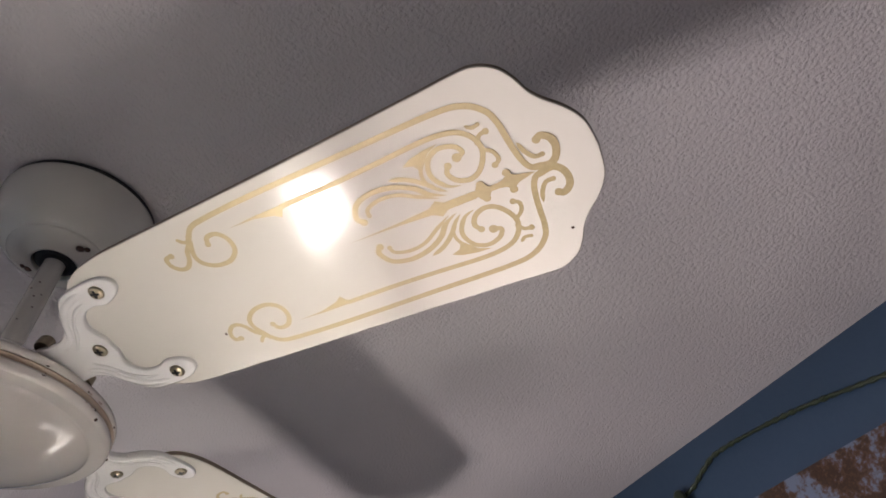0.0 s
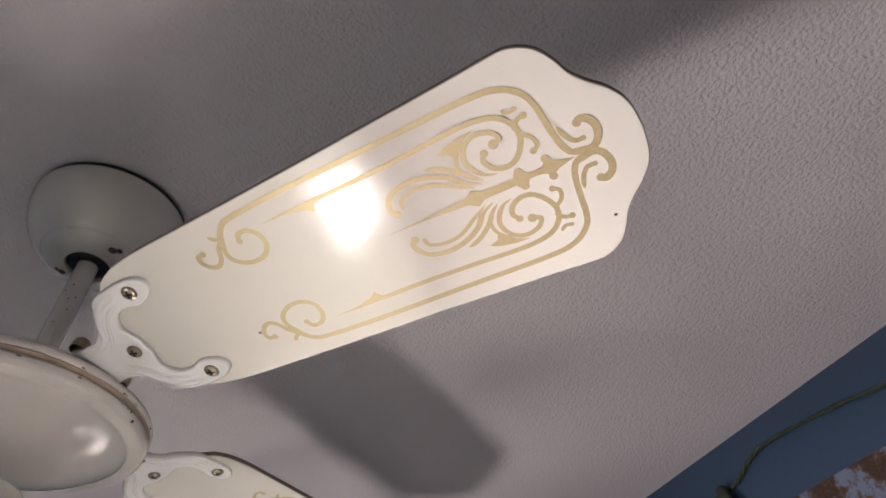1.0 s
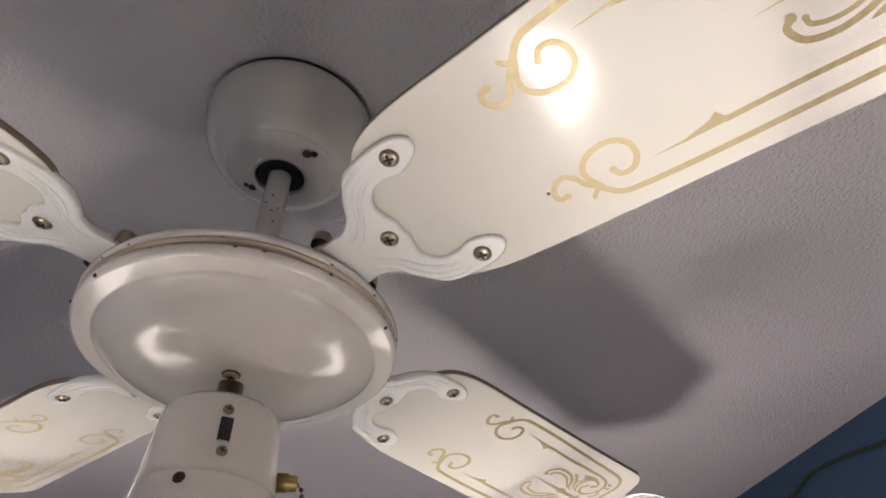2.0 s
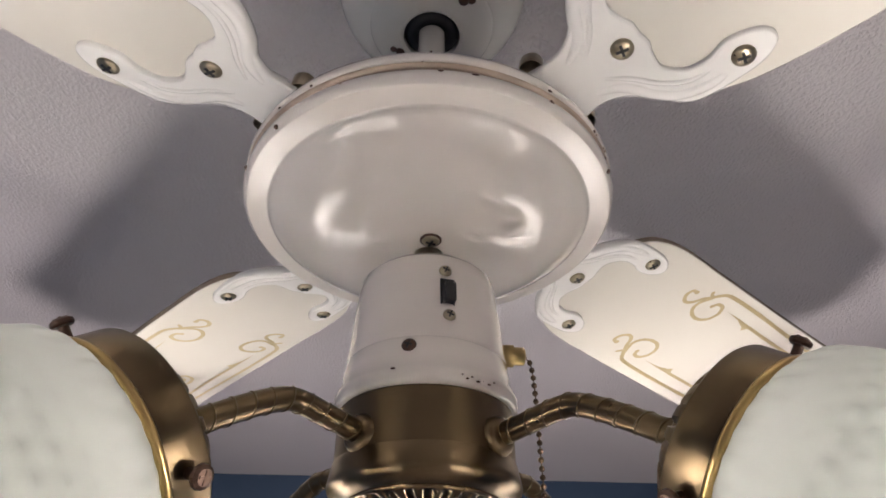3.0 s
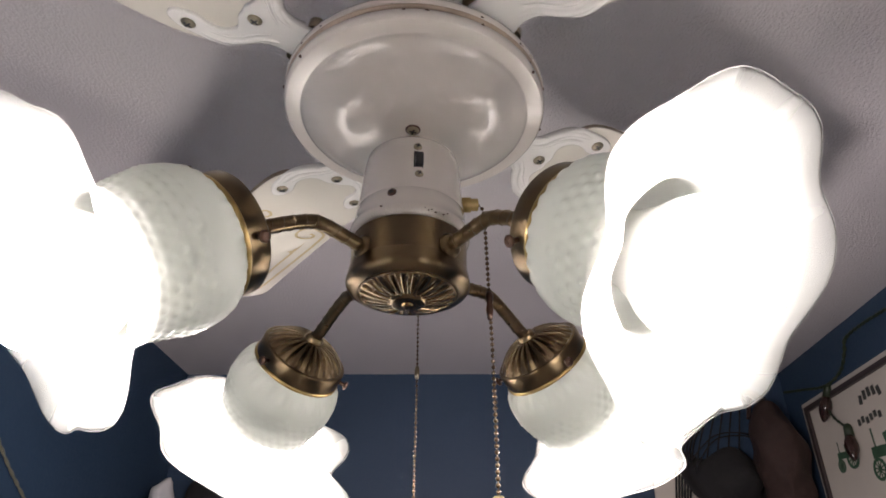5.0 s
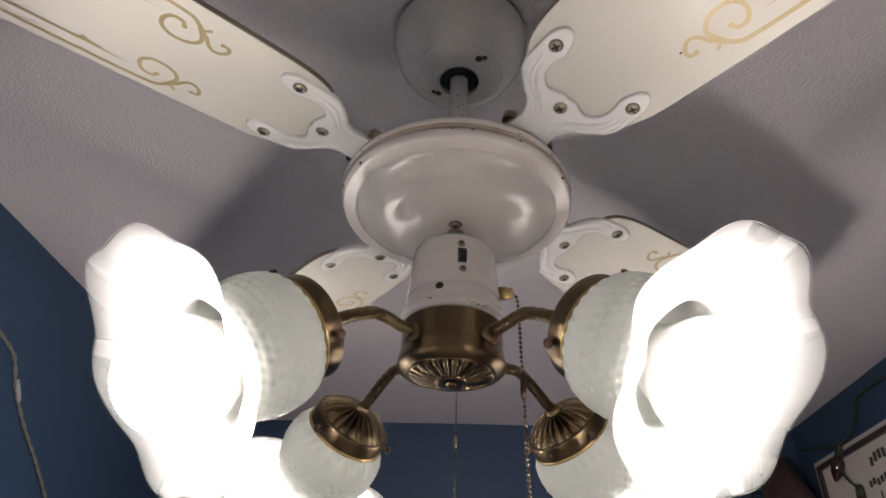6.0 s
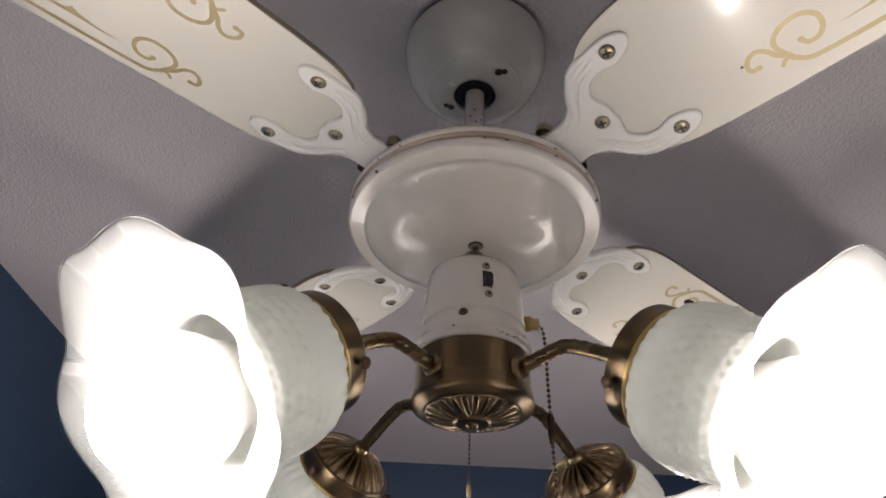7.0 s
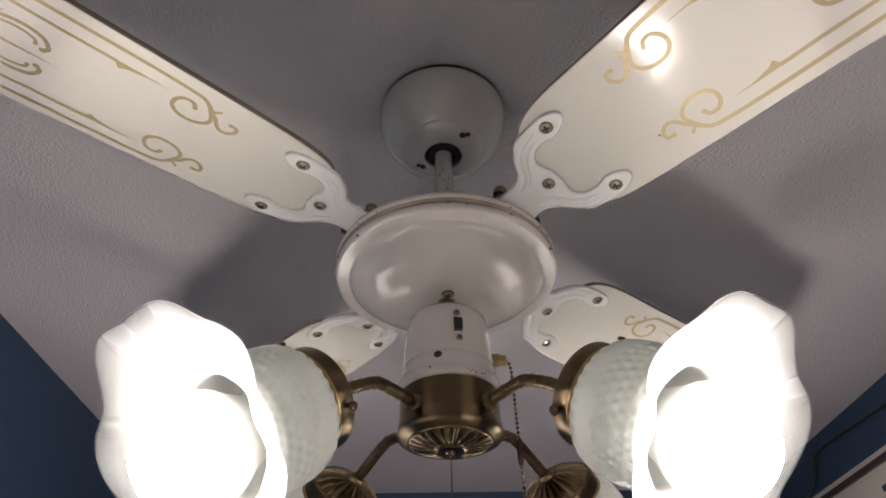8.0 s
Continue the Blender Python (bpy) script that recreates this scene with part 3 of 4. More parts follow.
sharp(fan_part("lamp_hub", lathe(bmesh.new(), [(0.0, 2.0622), (0.0425, 2.0622), (0.0430, 2.0615), (0.0430, 2.0370), (0.0436, 2.0368), (0.0440, 2.0352), (0.0444, 2.0325), (0.0450, 2.0295), (0.0453, 2.0272), (0.0450, 2.0254), (0.0440, 2.0238), (0.0420, 2.0224), (0.0392, 2.0213), (0.0368, 2.0207), (0.0358, 2.0210), (0.0356, 2.0222), (0.0, 2.0222)], 96), BRASS_HUB, "brushed antique brass hub"), 30)
dome = [(0.0354, 2.0224), (0.0354, 2.0204), (0.0350, 2.0196)] + [(r, 2.0134 + 0.0060 * (r / 0.0345) ** 2.2) for r in [0.0345 - 0.00105 * i for i in range(21)]]
dome += [(0.0131, 2.0135), (0.0122, 2.0128), (0.0095, 2.0122), (0.006, 2.0120), (0.0, 2.0120)]
fan_part("hub_cap", lathe(bmesh.new(), dome, FLUTES * 10, mod=flute(0.0137, 0.0342, 0.0036)), BRASS_CAP, "fluted antique brass cap")
screw_head(DROP @ Matrix.Translation((0, 0, 2.0122)), fan, BRASS_CAP, 0.0045, "cap_finial", "brass finial screw")

ARM_AZ = -136.2
TIP = Vector((0.1458, 0, 2.0100))
AXIS = Vector((0.7917, 0, -0.6109)).normalized()
SIDE = Vector((0, 1, 0))
UPW = SIDE.cross(AXIS) * -1
if UPW.z < 0:
    UPW.negate()
LAMP = Matrix((( *(v := UPW),), (*SIDE,), (*AXIS,))).transposed().to_4x4()
LAMP.translation = TIP


def arm_mesh():
    pts = spline([(0.040, 0, 2.0432), (0.050, 0, 2.0446), (0.062, 0, 2.0463), (0.074, 0, 2.0479), (0.082, 0, 2.0478), (0.089, 0, 2.0452), (0.098, 0, 2.0405), (0.108, 0, 2.0345), (0.1180, 0, 2.0282), (0.1268, 0, 2.0237)], 8)
    bm = tube(bmesh.new(), pts, 0.0050, 18)
    # twisted groove line as a thin raised wire
    helix = []
    n = len(pts)
    walked = 0.0
    for i in range(6, n - 5):
        for q in range(5):
            p = pts[i].lerp(pts[i + 1], q / 5)
            d = (pts[i + 1] - pts[i]).normalized()
            s = Vector((0, 1, 0))
            u = s.cross(d)
            a = 2 * math.pi * (walked + (pts[i + 1] - pts[i]).length * q / 5) / 0.0092
            helix.append(p + 0.00495 * (math.cos(a) * s + math.sin(a) * u))
        walked += (pts[i + 1] - pts[i]).length
    tube(bm, helix, 0.00048, 6)
    return bm


def cup_mesh():
    prof = [(0.0, -0.0232), (0.0062, -0.0232), (0.0072, -0.0224)] + [(0.0075 + 0.0272 * q, -0.0221 + 0.0222 * (1 - math.sqrt(1 - (0.92 * q) ** 2))) for q in [i / 16 for i in range(1, 17)]]
    prof += [(0.0364, -0.0088), (0.0376, -0.0084), (0.0381, -0.0076), (0.0381, 0.0046), (0.0377, 0.0056)]
    prof += [(0.0352, 0.0056), (0.0352, -0.0050), (0.0, -0.0050)]
    return lathe(bmesh.new(), prof, FLUTES * 8, LAMP, flute(0.010, 0.0345, 0.0026))


def rim_mesh():
    return lathe(bmesh.new(), [(0.0355, 0.0050), (0.0380, 0.0050), (0.0391, 0.0060), (0.0391, 0.0074), (0.0378, 0.0082), (0.0355, 0.0076)], 96, LAMP)


def around(knots, th):
    """A smooth closed curve through (degrees, value) knots."""
    n = len(knots)
    d = math.degrees(th) % 360
    xs = [k[0] % 360 for k in knots]
    i = max((j for j in range(n)), key=lambda j: -((d - xs[j]) % 360))
    a, b, c, e = (knots[(i + j) % n][1] for j in (-1, 0, 1, 2))
    u = ((d - xs[i]) % 360) / ((xs[(i + 1) % n] - xs[i]) % 360)
    ta, tb = 0.35 * (c - a), 0.35 * (e - b)
    return b + u * (ta + u * (3 * (c - b) - 2 * ta - tb + u * (2 * (b - c) + ta + tb)))


RIM_A = [(-150, 0.078), (-121, 0.104), (-106, 0.084), (-76, 0.117), (-52, 0.090), (-31, 0.109), (-8, 0.093), (20, 0.092), (45, 0.088), (66, 0.093), (90, 0.079), (112, 0.084), (140, 0.074), (173, 0.074)]
RIM_B = [(-150, 0.075), (-119, 0.082), (-98, 0.078), (-78, 0.093), (-52, 0.088), (-27, 0.0915), (-5, 0.090), (18, 0.096), (37, 0.084), (68, 0.112), (95, 0.087), (112, 0.099), (140, 0.077), (170, 0.085)]


def shade_mesh(knots):
    keys = [(0.0270, -0.004), (0.0310, 0.001), (0.0350, 0.006), (0.0430, 0.0130), (0.0472, 0.023), (0.0476, 0.034), (0.0452, 0.047), (0.0426, 0.057), (0.0424, 0.066), (0.0470, 0.0735), (0.0580, 0.0820), (0.0745, 0.0905), (0.0845, 0.0950)]
    line = spline([(r, a, 0) for r, a in keys], 10)
    n = len(line)
    def at(i, th, inner):
        r, a = line[i].x, line[i].y
        t = max(0.0, (a - 0.064) / 0.031)
        t = t * t * (3 - 2 * t) if t < 1 else 1
        swing = around(knots, th) - 0.0845
        r += t * swing
        a -= t * 0.14 * swing
        if not inner and 0.006 < a < 0.022:
            r += 0.0007 * math.cos(30 * th) * math.sin(math.pi * (a - 0.006) / 0.016)
        if not inner and 0.028 < a < 0.068 and t < 0.3:
            row = (a - 0.030) / 0.0060
            dy = row - round(row)
            ph = 36 * th / (2 * math.pi) + 0.5 * (round(row) % 2)
            dx = ph - round(ph)
            wob = noise.noise((2.1 * round(ph) % 75.6, 3.7 * round(row), 1.3))
            r += 0.0013 * (1 + 0.6 * wob) * min(1.0, (a - 0.028) / 0.010) * math.cos(math.pi * min(0.5, math.hypot(dx * (1 + 0.25 * wob), dy))) ** 2
        if inner:
            r -= 0.0024
        return LAMP @ Vector((r * math.cos(th), r * math.sin(th), a))
    segs = 240
    bm = bmesh.new()
    order = [(i, 0) for i in range(n)] + [(i, 1) for i in range(n - 1, -1, -1)]
    rings = [[bm.verts.new(at(i, 2 * math.pi * k / segs, inner)) for k in range(segs)] for i, inner in order]
    for p, q in zip(rings, rings[1:]):
        for k in range(segs):
            bm.faces.new((p[k], p[(k + 1) % segs], q[(k + 1) % segs], q[k]))
    return bm


def bulb_mesh():
    prof = [(0.0, 0.1255)] + [(0.0355 * math.sin(t), 0.0900 + 0.0355 * math.cos(t)) for t in [i * 0.1205 for i in range(1, 16)]]
    return lathe(bmesh.new(), prof, 48, LAMP)


def socket_mesh():
    return lathe(bmesh.new(), [(0.0330, 0.0815), (0.0348, 0.0814), (0.0350, 0.0795), (0.0325, 0.0730), (0.0270, 0.064), (0.0215, 0.050), (0.0190, 0.036), (0.0165, 0.024), (0.0135, 0.010), (0.0135, -0.005)], 40, LAMP)


def thumb_screw(angle):
    out = Vector((math.cos(angle), math.sin(angle), 0))
    m = LAMP @ Matrix.Translation(out * 0.0360 + Vector((0, 0, -0.0005))) @ out.to_track_quat("Z", "Y").to_matrix().to_4x4()
    bm = lathe(bmesh.new(), [(0.0, 0.0), (0.0017, 0.0), (0.0017, 0.0066), (0.0033, 0.0068), (0.0038, 0.0076), (0.0036, 0.0088), (0.0025, 0.0096), (0.0, 0.0098)], 16, m)
    for rot in (0, 90):
        bmesh.ops.create_cube(bm, size=1, matrix=m @ pose(0, 0, 0.0097, 0, 0, rot + 30) @ Matrix.Diagonal((0.0042, 0.0009, 0.0005, 1)))
    return bm


for k in range(4):
    M = DROP @ Matrix.Translation((0.0012, 0.0010, 0)) @ Matrix.Rotation(radians(ARM_AZ + 90 * k), 4, "Z")
    if k == 0:
        arm = part("lamp_arm", arm_mesh(), BRASS, fan, "twisted antique brass arm")
        fl = part("flange", lathe(bmesh.new(), [(0.0045, 0.0042), (0.0066, 0.0038), (0.0084, 0.0024), (0.0091, 0.0006), (0.0091, -0.0030)], 28, Matrix.Translation((0.0430, 0, 2.0436)) @ Matrix.Rotation(radians(90), 4, "Y")), BRASS, arm, "brass flange")
        collar = part("collar", lathe(bmesh.new(), [(0.0052, -0.0275), (0.0068, -0.0265), (0.0078, -0.0245), (0.0080, -0.0222)], 24, LAMP), BRASS, arm, "brass collar")
        cup = part("lamp_cup", cup_mesh(), BRASS_CUP, fan, "fluted antique brass shade holder")
        sharp(cup, 45)
        part("rim", rim_mesh(), BRASS_EDGE, cup, "bright worn brass rim")
        part("lamp_base", socket_mesh(), LAMPBASE, cup, "white plastic lamp base")
        for a in (0, 113, 240):
            part("thumb_screw", thumb_screw(radians(a)), DARK, cup, "dark bronze thumb screw", smooth=False)
        shade = part("glass_shade", shade_mesh(RIM_A), GLASS, fan, "frosted hobnail glass shade with ruffled flared rim")
        bulb = part("bulb", bulb_mesh(), GLOW, fan, "lit white bulb")
        lamp = (arm, cup, shade, bulb)
        for o in lamp:
            o.matrix_basis = M
    else:
        for o in lamp:
            if o == shade and k == 1:
                turned = part("glass_shade", shade_mesh(RIM_B), GLASS, fan, "frosted hobnail glass shade with ruffled flared rim")
                turned.matrix_basis = M
            else:
                copy_thing(o, M)


def bead_chain(points, pitch=0.0042, r=0.0016):
    P = spline(points, 30)
    bm = bmesh.new()
    tube(bm, P[::6] + [P[-1]], 0.0004, 5)
    walked, nxt = 0.0, 0.0
    for a, b in zip(P, P[1:]):
        seg = (b - a).length
        while nxt <= walked + seg:
            ball(bm, a.lerp(b, (nxt - walked) / seg), r, 8, 6)
            nxt += pitch
        walked += seg
    return bm


# chain of the light kit, leaving a knurled nub on the housing
bm = lathe(bmesh.new(), [(0.0, 0.0), (0.0056, 0.0), (0.0056, 0.0075), (0.0050, 0.0080), (0.0050, 0.0130), (0.0040, 0.0138), (0.0, 0.0138)], 40, Matrix.Translation((0.039, 0.0035, 2.1000)) @ Matrix.Rotation(radians(90), 4, "Y"),
           lambda r, z, a: (r + (0.0004 * math.cos(20 * a) if z < 0.0076 and r > 0.005 else 0), z))
fan_part("chain_nub", bm, BRASS_EDGE, "knurled brass chain outlet")
chain = fan_part("pull_chain", bead_chain([(0.0525, 0.0036, 2.0995), (0.0560, 0.0045, 2.0955), (0.0575, 0.0065, 2.080), (0.0590, 0.0125, 2.040), (0.0605, 0.0170, 2.000), (0.0615, 0.0190, 1.950), (0.0620, 0.0195, 1.884)]), CHAINM, "bronze bead chain")
fan_part("connector", lathe(bmesh.new(), [(0.0, 0.012), (0.0022, 0.0115), (0.0030, 0.008), (0.0022, 0.002), (0.0028, -0.004), (0.0018, -0.011), (0.0, -0.012)], 14, Matrix.Translation((0.0597, 0.0150, 2.0180))), DARK, "dark chain connector", parent=chain)
fan_part("fob", lathe(bmesh.new(), [(0.0, 0.008), (0.003, 0.0075), (0.0065, 0.003), (0.0072, -0.003), (0.0060, -0.018), (0.004, -0.026), (0.0, -0.027)], 18, Matrix.Translation((0.0620, 0.0195, 1.878))), WOODFOB, "pale yellow pull fob", parent=chain)
# chain of the motor switch, on the far side
bm = lathe(bmesh.new(), [(0.0, 0.0), (0.0050, 0.0), (0.0050, 0.0120), (0.0, 0.0125)], 24, Matrix.Translation((0.003, 0.040, 2.100)) @ Matrix.Rotation(radians(-90), 4, "X"))
fan_part("chain_nub", bm, BRASS_EDGE, "knurled brass chain outlet")
chain = fan_part("pull_chain", bead_chain([(0.003, 0.0520, 2.0995), (0.003, 0.0575, 2.092), (0.003, 0.0640, 2.060), (0.003, 0.0720, 2.020), (0.003, 0.0760, 1.980), (0.003, 0.0770, 1.93), (0.003, 0.0770, 1.82)], 0.0036, 0.0011), CHAINM, "bronze bead chain")
fan_part("connector", lathe(bmesh.new(), [(0.0, 0.0055), (0.0014, 0.005), (0.0020, 0.002), (0.0020, -0.002), (0.0014, -0.005), (0.0, -0.0055)], 14, Matrix.Translation((0.003, 0.0752, 1.988))), STEEL, "nickel chain connector", parent=chain)


# ---- light string on the east wall ----
def twisted(bm, points, radius, twist=0.03, gap=0.0016):
    P = spline(points, 10)
    length = [0.0]
    for a, b in zip(P, P[1:]):
        length.append(length[-1] + (b - a).length)
    for ph in (0, math.pi):
        line = []
        for i, p in enumerate(P):
            d = (P[min(i + 1, len(P) - 1)] - P[max(i - 1, 0)]).normalized()
            s = Vector((1, 0, 0))
            u = s.cross(d).normalized()
            a = 2 * math.pi * length[i] / twist + ph
            line.append(p + gap * (math.cos(a) * s + math.sin(a) * u))
        tube(bm, line, radius, 6)
    return bm


def string_bulb(parent, x, y, z, tip):
    m = Matrix.Translation((x, y, z)) @ (Vector(tip) - Vector((x, y, z))).to_track_quat("Z", "Y").to_matrix().to_4x4()
    part("socket", lathe(bmesh.new(), [(0.0, -0.004), (0.006, -0.004), (0.0095, 0.002), (0.0100, 0.026), (0.0, 0.026)], 18, m), GREENWIRE, parent, "dark green lamp socket")
    part("bulb", lathe(bmesh.new(), [(0.0085, 0.026), (0.0125, 0.036), (0.0145, 0.048), (0.0130, 0.062), (0.008, 0.076), (0.003, 0.084), (0.0, 0.086)], 20, m), BROWNBULB, parent, "dark amber bulb, unlit")


XW = X1 - 0.006
string = part("light_string", twisted(bmesh.new(), [(XW, -0.62, 2.30), (XW, -0.42, 2.315), (XW, -0.192, 2.356), (XW, -0.053, 2.382), (XW, 0.085, 2.394), (XW, 0.130, 2.384), (XW, 0.182, 2.364), (XW, 0.30, 2.368), (XW, 0.386, 2.378), (XW, 0.47, 2.392),
                (XW, 0.555, 2.398), (XW, 0.62, 2.381), (XW, 0.71, 2.386), (XW, 0.83, 2.394), (XW, 0.934, 2.401), (XW, 1.015, 2.398), (XW, 1.035, 2.372), (XW, 1.075, 2.338), (XW - 0.02, 1.12, 2.318), (XW - 0.03, 1.20, 2.335), (XW - 0.03, 1.30, 2.36)], 0.0023, 0.034, 0.0021), GREENWIRE)
tagged(string, "green twisted light string with dark amber bulbs on blue wall", "string lights")
for y, z, ty, tz in ((0.185, 2.364, 0.150, 2.27), (1.12, 2.318, 1.15, 2.24), (1.09, 2.215, 1.07, 2.13)):
    string_bulb(string, XW - 0.012, y, z, (XW - 0.03, ty, tz))
part("wire", twisted(bmesh.new(), [(XW - 0.02, 1.12, 2.318), (XW - 0.022, 1.135, 2.28), (XW - 0.022, 1.115, 2.24), (XW - 0.018, 1.09, 2.215)], 0.0017), GREENWIRE, string)
for y, z in ((0.085, 2.394), (-0.42, 2.315), (0.555, 2.398), (1.015, 2.398)):
    part("tack", ball(bmesh.new(), (XW, y, z), 0.005, 10, 8, (0.8, 1, 0.8)), GREENWIRE, string)

# ---- wire on the west wall ----
XV = X0 + 0.006
wire = part("hanging_wire", twisted(bmesh.new(), [(XV, 0.30, 2.43), (XV, 0.335, 2.385), (XV, 0.343, 2.366), (XV, 0.372, 2.335), (XV, 0.388, 2.305), (XV, 0.395, 2.280), (XV, 0.43, 2.262), (XV, 0.479, 2.246), (XV, 0.500, 2.225), (XV, 0.522, 2.196),
            (XV, 0.575, 2.152), (XV, 0.640, 2.110), (XV, 0.72, 2.052), (XV, 0.81, 1.998), (XV, 0.92, 1.93), (XV, 1.05, 1.86)], 0.0015, 0.05, 0.0018), CLEARWIRE)
tagged(wire, "thin grey-green twisted light wire hanging down the blue wall", "wire")
part("socket", lathe(bmesh.new(), [(0.0, 0.0), (0.006, 0.0), (0.009, 0.006), (0.010, 0.040), (0.0, 0.040)], 18, Matrix.Translation((XV + 0.006, 0.393, 2.281)) @ Matrix.Rotation(radians(88), 4, "X")), BROWNBULB, wire, "brown lamp socket")
bm = bmesh.new()
for i in range(5):
    ball(bm, (XV + 0.003, 0.514 + 0.005 * i, 2.208 - 0.006 * i), 0.0048 - 0.0006 * abs(i - 2), 10, 8, (0.6, 1, 1.1))
part("tie", bm, PLASTIC, wire, "clear plastic tie")


# ---- prints on the walls ----
def print_frame(name, y0, y1, z0, z1, paper, label, framed=True):
    ob = part(name, box(bmesh.new(), X1 - 0.012, X1 - 0.002, y0, y1, z0, z1), paper, smooth=False)
    tagged(ob, label, "wall print")
    if framed:
        for a, mat, x0, x1, lab in ((0.0, FRAMED, X1 - 0.020, X1 - 0.002, "dark frame moulding"), (0.012, FRAMEW, X1 - 0.016, X1 - 0.002, "pale outer edge of the frame")):
            bm = bmesh.new()
            w = 0.012
            o, i = a + w, a
            box(bm, x0, x1, y0 - o, y1 + o, z1 + i, z1 + o)
            box(bm, x0, x1, y0 - o, y1 + o, z0 - o, z0 - i)
            box(bm, x0, x1, y0 - o, y0 - i, z0 - i, z1 + i)
            box(bm, x0, x1, y1 + i, y1 + o, z0 - i, z1 + i)
            part("frame", bm, mat, ob, lab, smooth=False)
    return ob


print_frame("woodland_picture", -0.62, 0.27, 1.75, 2.304, FOREST, "print of bare brown trees against a pale blue sky", framed=False)
tractor = print_frame("tractor_poster", 0.60, 1.245, 1.70, 2.292, PAPER, "framed cream poster with dark drawings of farm machines")
XP = X1 - 0.0125


def bar(bm, y, z, w, h, tilt=0):
    m = Matrix.Translation((XP, y, z)) @ Matrix.Rotation(radians(tilt), 4, "X") @ Matrix.Diagonal((0.0008, w, h, 1))
    bmesh.ops.create_cube(bm, size=1, matrix=m)


def letter(y, z, w, h, tilt=0):
    bm = bmesh.new()
    bar(bm, y, z, w, h, tilt)
    part("letter_bar", bm, INK, tractor, smooth=False)


for i in range(5):
    a = (i - 2) * 0.018
    letter(0.985 - a, 2.262 - 6 * a * a, 0.012, 0.020, -i * 6 + 12)
for i in range(6):
    letter(1.05 - 0.016 * i, 2.212 + 0.003 * math.sin(i * 2.1), 0.011, 0.014)
for i in range(4):
    letter(0.72 + 0.03 * i, 2.25, 0.02, 0.012)


def machine(y, z, s):
    bm = bmesh.new()
    for dy, dz, r in ((-0.030, -0.012, 0.030), (0.034, -0.022, 0.019)):
        m = Matrix.Translation((XP, y + dy * s, z + dz * s)) @ Matrix.Rotation(radians(90), 4, "Y")
        lathe(bm, [(r * s, -0.0006), (r * s, 0.0006), (r * s * 0.72, 0.0006), (r * s * 0.72, -0.0006), (r * s, -0.0006)], 24, m)
        for k in range(5):
            bmesh.ops.create_cube(bm, size=1, matrix=m @ pose(0, 0, 0, 0, 0, 36 * k) @ Matrix.Diagonal((r * s * 1.6, 0.003, 0.0008, 1)))
    bar(bm, y + 0.012 * s, z + 0.004 * s, 0.060 * s, 0.018 * s, 4)
    bar(bm, y - 0.012 * s, z + 0.020 * s, 0.018 * s, 0.022 * s, -8)
    bar(bm, y + 0.028 * s, z + 0.028 * s, 0.004 * s, 0.034 * s)
    bar(bm, y - 0.030 * s, z + 0.024 * s, 0.028 * s, 0.008 * s, 12)
    return bm


for y, z, s in ((0.985, 2.135, 1.25), (0.78, 2.17, 1.0), (1.14, 2.16, 0.8), (0.74, 1.98, 1.2), (1.08, 1.95, 1.2)):
    tagged(part("machine_drawing", machine(y, z, s), GREENINK, tractor, "dark green line drawing of a machine", smooth=False), kind="stuff")

card = part("wall_card", box(bmesh.new(), 0.535, 0.70, Y1 - 0.012, Y1 - 0.001, 1.92, 2.178, 0.003), PAPER, smooth=False)
tagged(card, "cream card pinned on the blue wall", "wall print")


# ---- things hung and stored near the far corners ----
def hat(x, y, z):
    bm = lathe(bmesh.new(), [(0.0, 0.085), (0.035, 0.083), (0.060, 0.070), (0.070, 0.040), (0.076, 0.012), (0.100, 0.004), (0.125, 0.010), (0.127, 0.006), (0.100, -0.003), (0.06, -0.004), (0.0, -0.004)], 48,
               mod=lambda r, z, a: (r * (1 + 0.12 * math.cos(2 * a)), z + (0.02 * (r / 0.125) ** 2 * math.cos(2 * a) if r > 0.08 else -0.01 * math.cos(2 * a) * (1 if z > 0.06 else 0))))
    bmesh.ops.transform(bm, matrix=pose(x, y, z, 62, 0, 15), verts=bm.verts)
    return bm


tagged(part("hat", hat(0.715, 1.350, 2.135), FELT), "black felt hat hung on the far wall", "hat")
bm = bmesh.new()
ball(bm, (0.838, 1.285, 2.185), 0.1, 28, 20, (0.62, 0.72, 1.55))
for v in bm.verts:
    v.co += 0.020 * Vector((noise.noise(v.co * 17), noise.noise(v.co * 14 + Vector((5, 0, 0))), noise.noise(v.co * 14 + Vector((0, 5, 0)))))
    v.co.x, v.co.y = min(v.co.x, X1 - 0.022), min(v.co.y, Y1 - 0.004)
bag = part("bag", bm, LEATHER)
tagged(bag, "dark brown leather bag hanging in the room's corner", "bag")
part("strap", tube(bmesh.new(), spline([(0.80, 1.33, 2.30), (0.84, 1.365, 2.372), (0.88, 1.33, 2.30)], 8), 0.006, 8), LEATHER, bag)
basket = new("wire_basket")
basket.location = (0.73, Y1 - 0.02, 2.25)
tagged(basket, "black wire basket hung on the blue wall", "basket")
BACK = Matrix.Translation((-0.73, 0.02 - Y1, -2.25))


def basket_wire(points, r):
    bm = tube(bmesh.new(), spline(points, 8), r, 7)
    bmesh.ops.transform(bm, matrix=BACK, verts=bm.verts)
    part("wire", bm, FELT, basket)


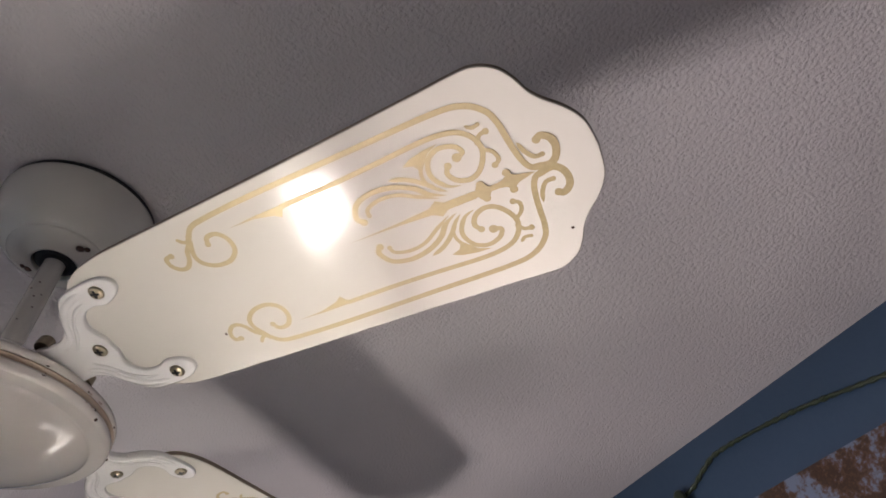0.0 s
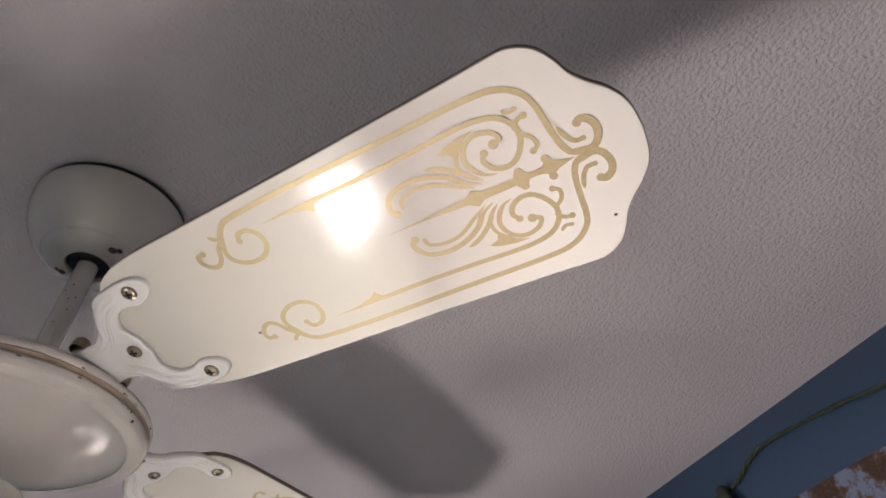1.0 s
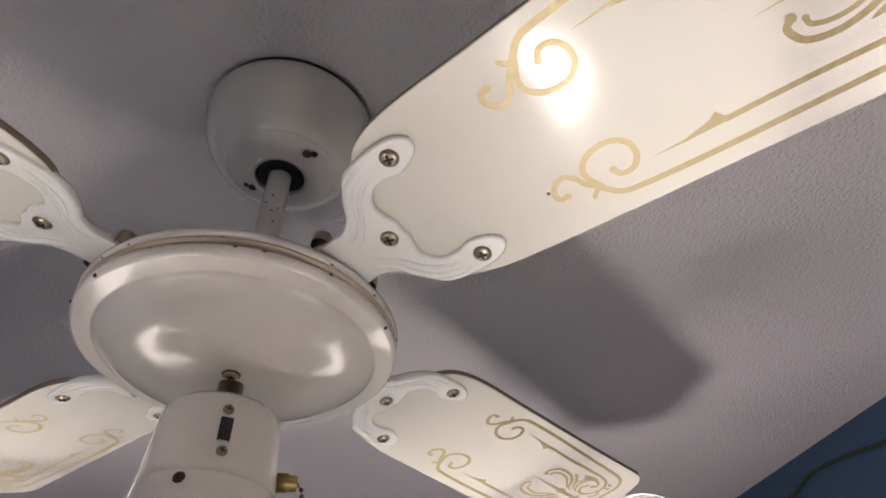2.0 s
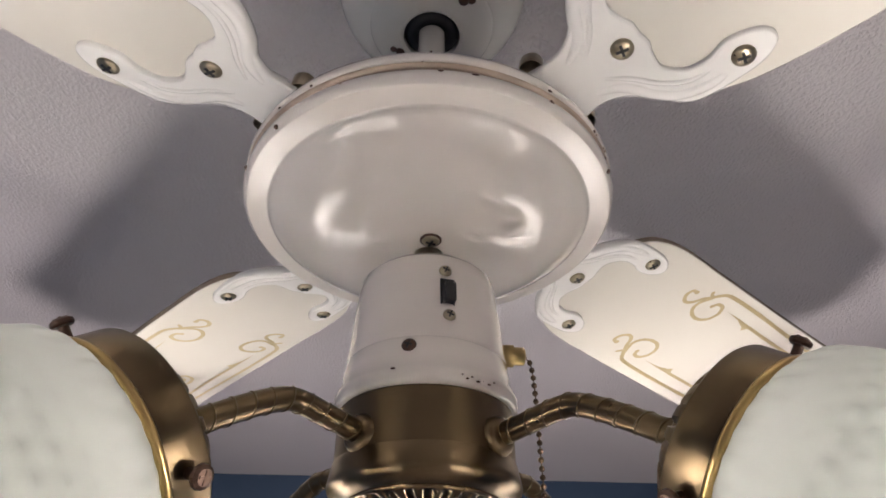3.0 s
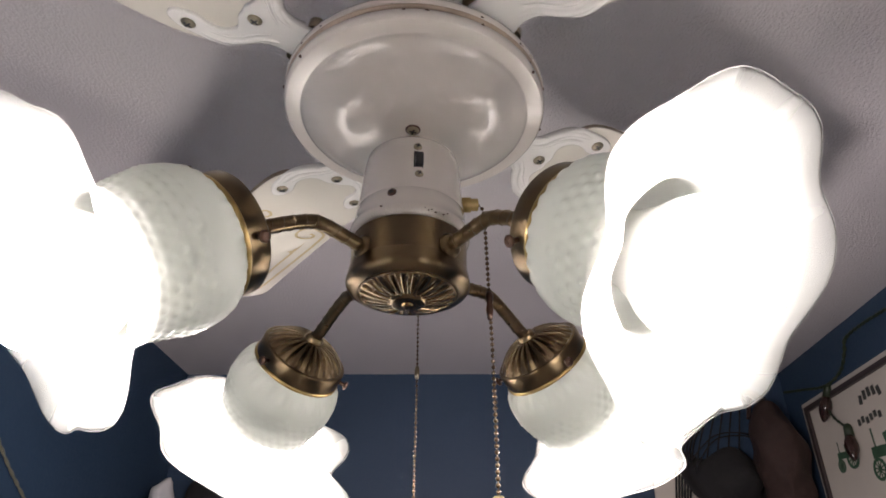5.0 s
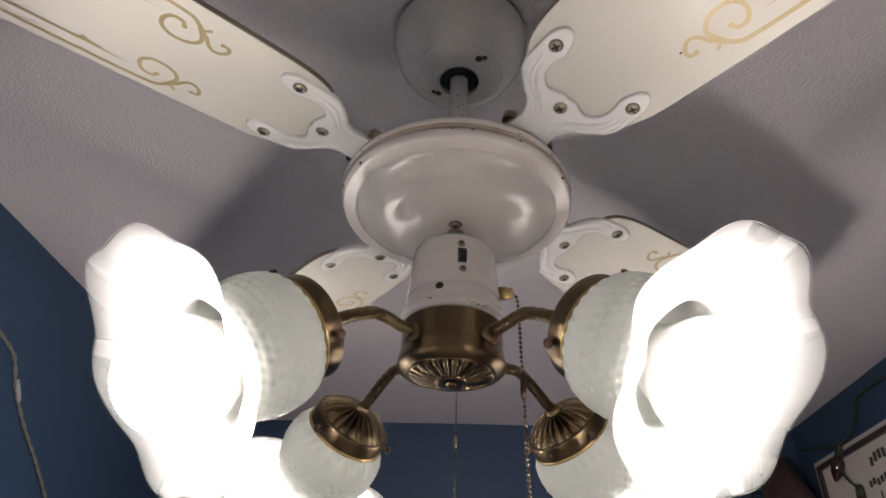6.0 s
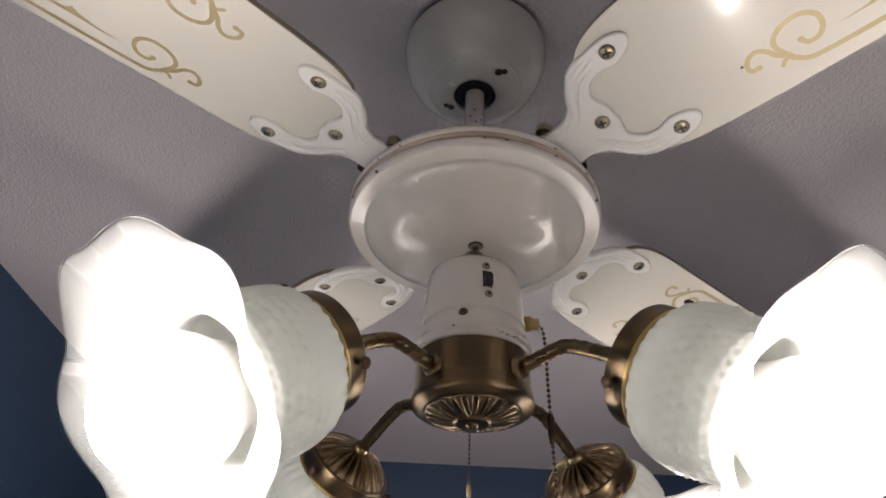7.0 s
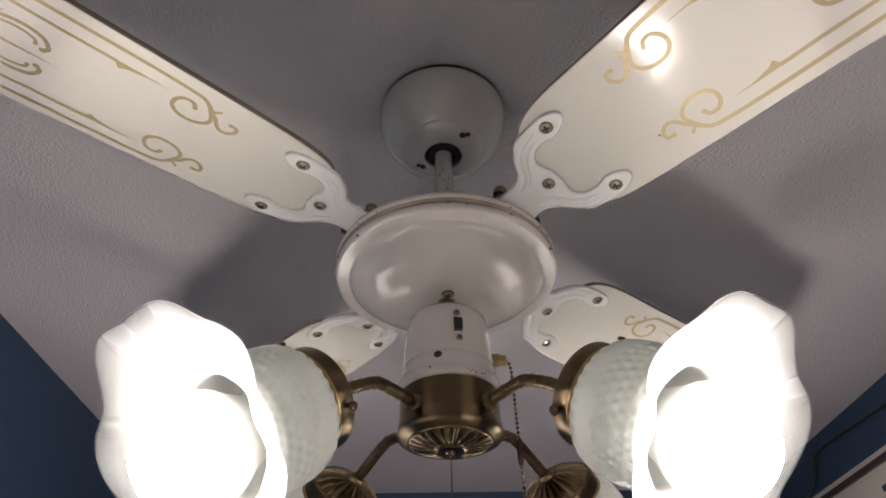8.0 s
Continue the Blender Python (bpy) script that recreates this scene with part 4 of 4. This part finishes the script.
for i in range(6):
    f = i / 5
    basket_wire([(0.585 + 0.03 * f, Y1 - 0.015 - 0.02 * f, 2.10), (0.61 + 0.045 * f, Y1 - 0.03, 2.24 + 0.01 * f), (0.68 + 0.05 * f, Y1 - 0.05, 2.335 - 0.012 * f), (0.79 + 0.02 * f, Y1 - 0.04, 2.385 - 0.02 * f), (0.87, Y1 - 0.02, 2.36 - 0.04 * f)], 0.0028)
for f in (0.0, 0.18, 0.36, 0.55, 0.75, 0.95):
    basket_wire([(0.685 + 0.11 * f, Y1 - 0.052, 2.338 + 0.030 * f), (0.655 + 0.12 * f, Y1 - 0.070, 2.285 + 0.020 * f), (0.625 + 0.14 * f, Y1 - 0.062, 2.215 + 0.028 * f), (0.605 + 0.15 * f, Y1 - 0.05, 2.135 + 0.045 * f)], 0.0022)
for q in (0.3, 0.65):
    basket_wire([(0.615 + 0.03 * q, Y1 - 0.05, 2.20 - 0.05 * q), (0.69, Y1 - 0.072, 2.255 - 0.03 * q), (0.775, Y1 - 0.06, 2.262 - 0.02 * q), (0.83, Y1 - 0.03, 2.235)], 0.0018)

shelf = part("wall_shelf", box(bmesh.new(), X0, -0.35, Y1 - 0.20, Y1, 1.985, 2.005, 0.002), FRAMED, smooth=False)
tagged(shelf, "dark narrow shelf on the far wall", "shelf")


def lump(x, y, z, r, scale, amount=0.18, seed=0):
    bm = ball(bmesh.new(), (0, 0, 0), r, 24, 16, scale)
    for v in bm.verts:
        v.co *= 1 + amount * noise.noise(v.co * (1.6 / r) * 0.5 + Vector((seed, 0, 0)))
    low = min(v.co.z for v in bm.verts)
    for v in bm.verts:
        v.co += Vector((x, y, z - low))
    return bm


tagged(part("dark_cap", lump(-0.555, 1.27, 2.005, 0.085, (1.1, 0.9, 0.85), 0.15, 3), FELT), "black soft cap on the shelf", "cap")
tagged(part("red_plush", lump(-0.700, 1.27, 2.005, 0.046, (1.0, 1, 0.85), 0.25, 9), REDCLOTH), "crumpled red cloth on the shelf", "cloth")
bm = lump(-0.690, 1.20, 2.005, 0.030, (0.9, 0.8, 1.5), 0.9, 5)
tagged(part("white_ribbon", bm, WHITECLOTH), "crumpled white ribbon bow on the shelf", "ribbon")
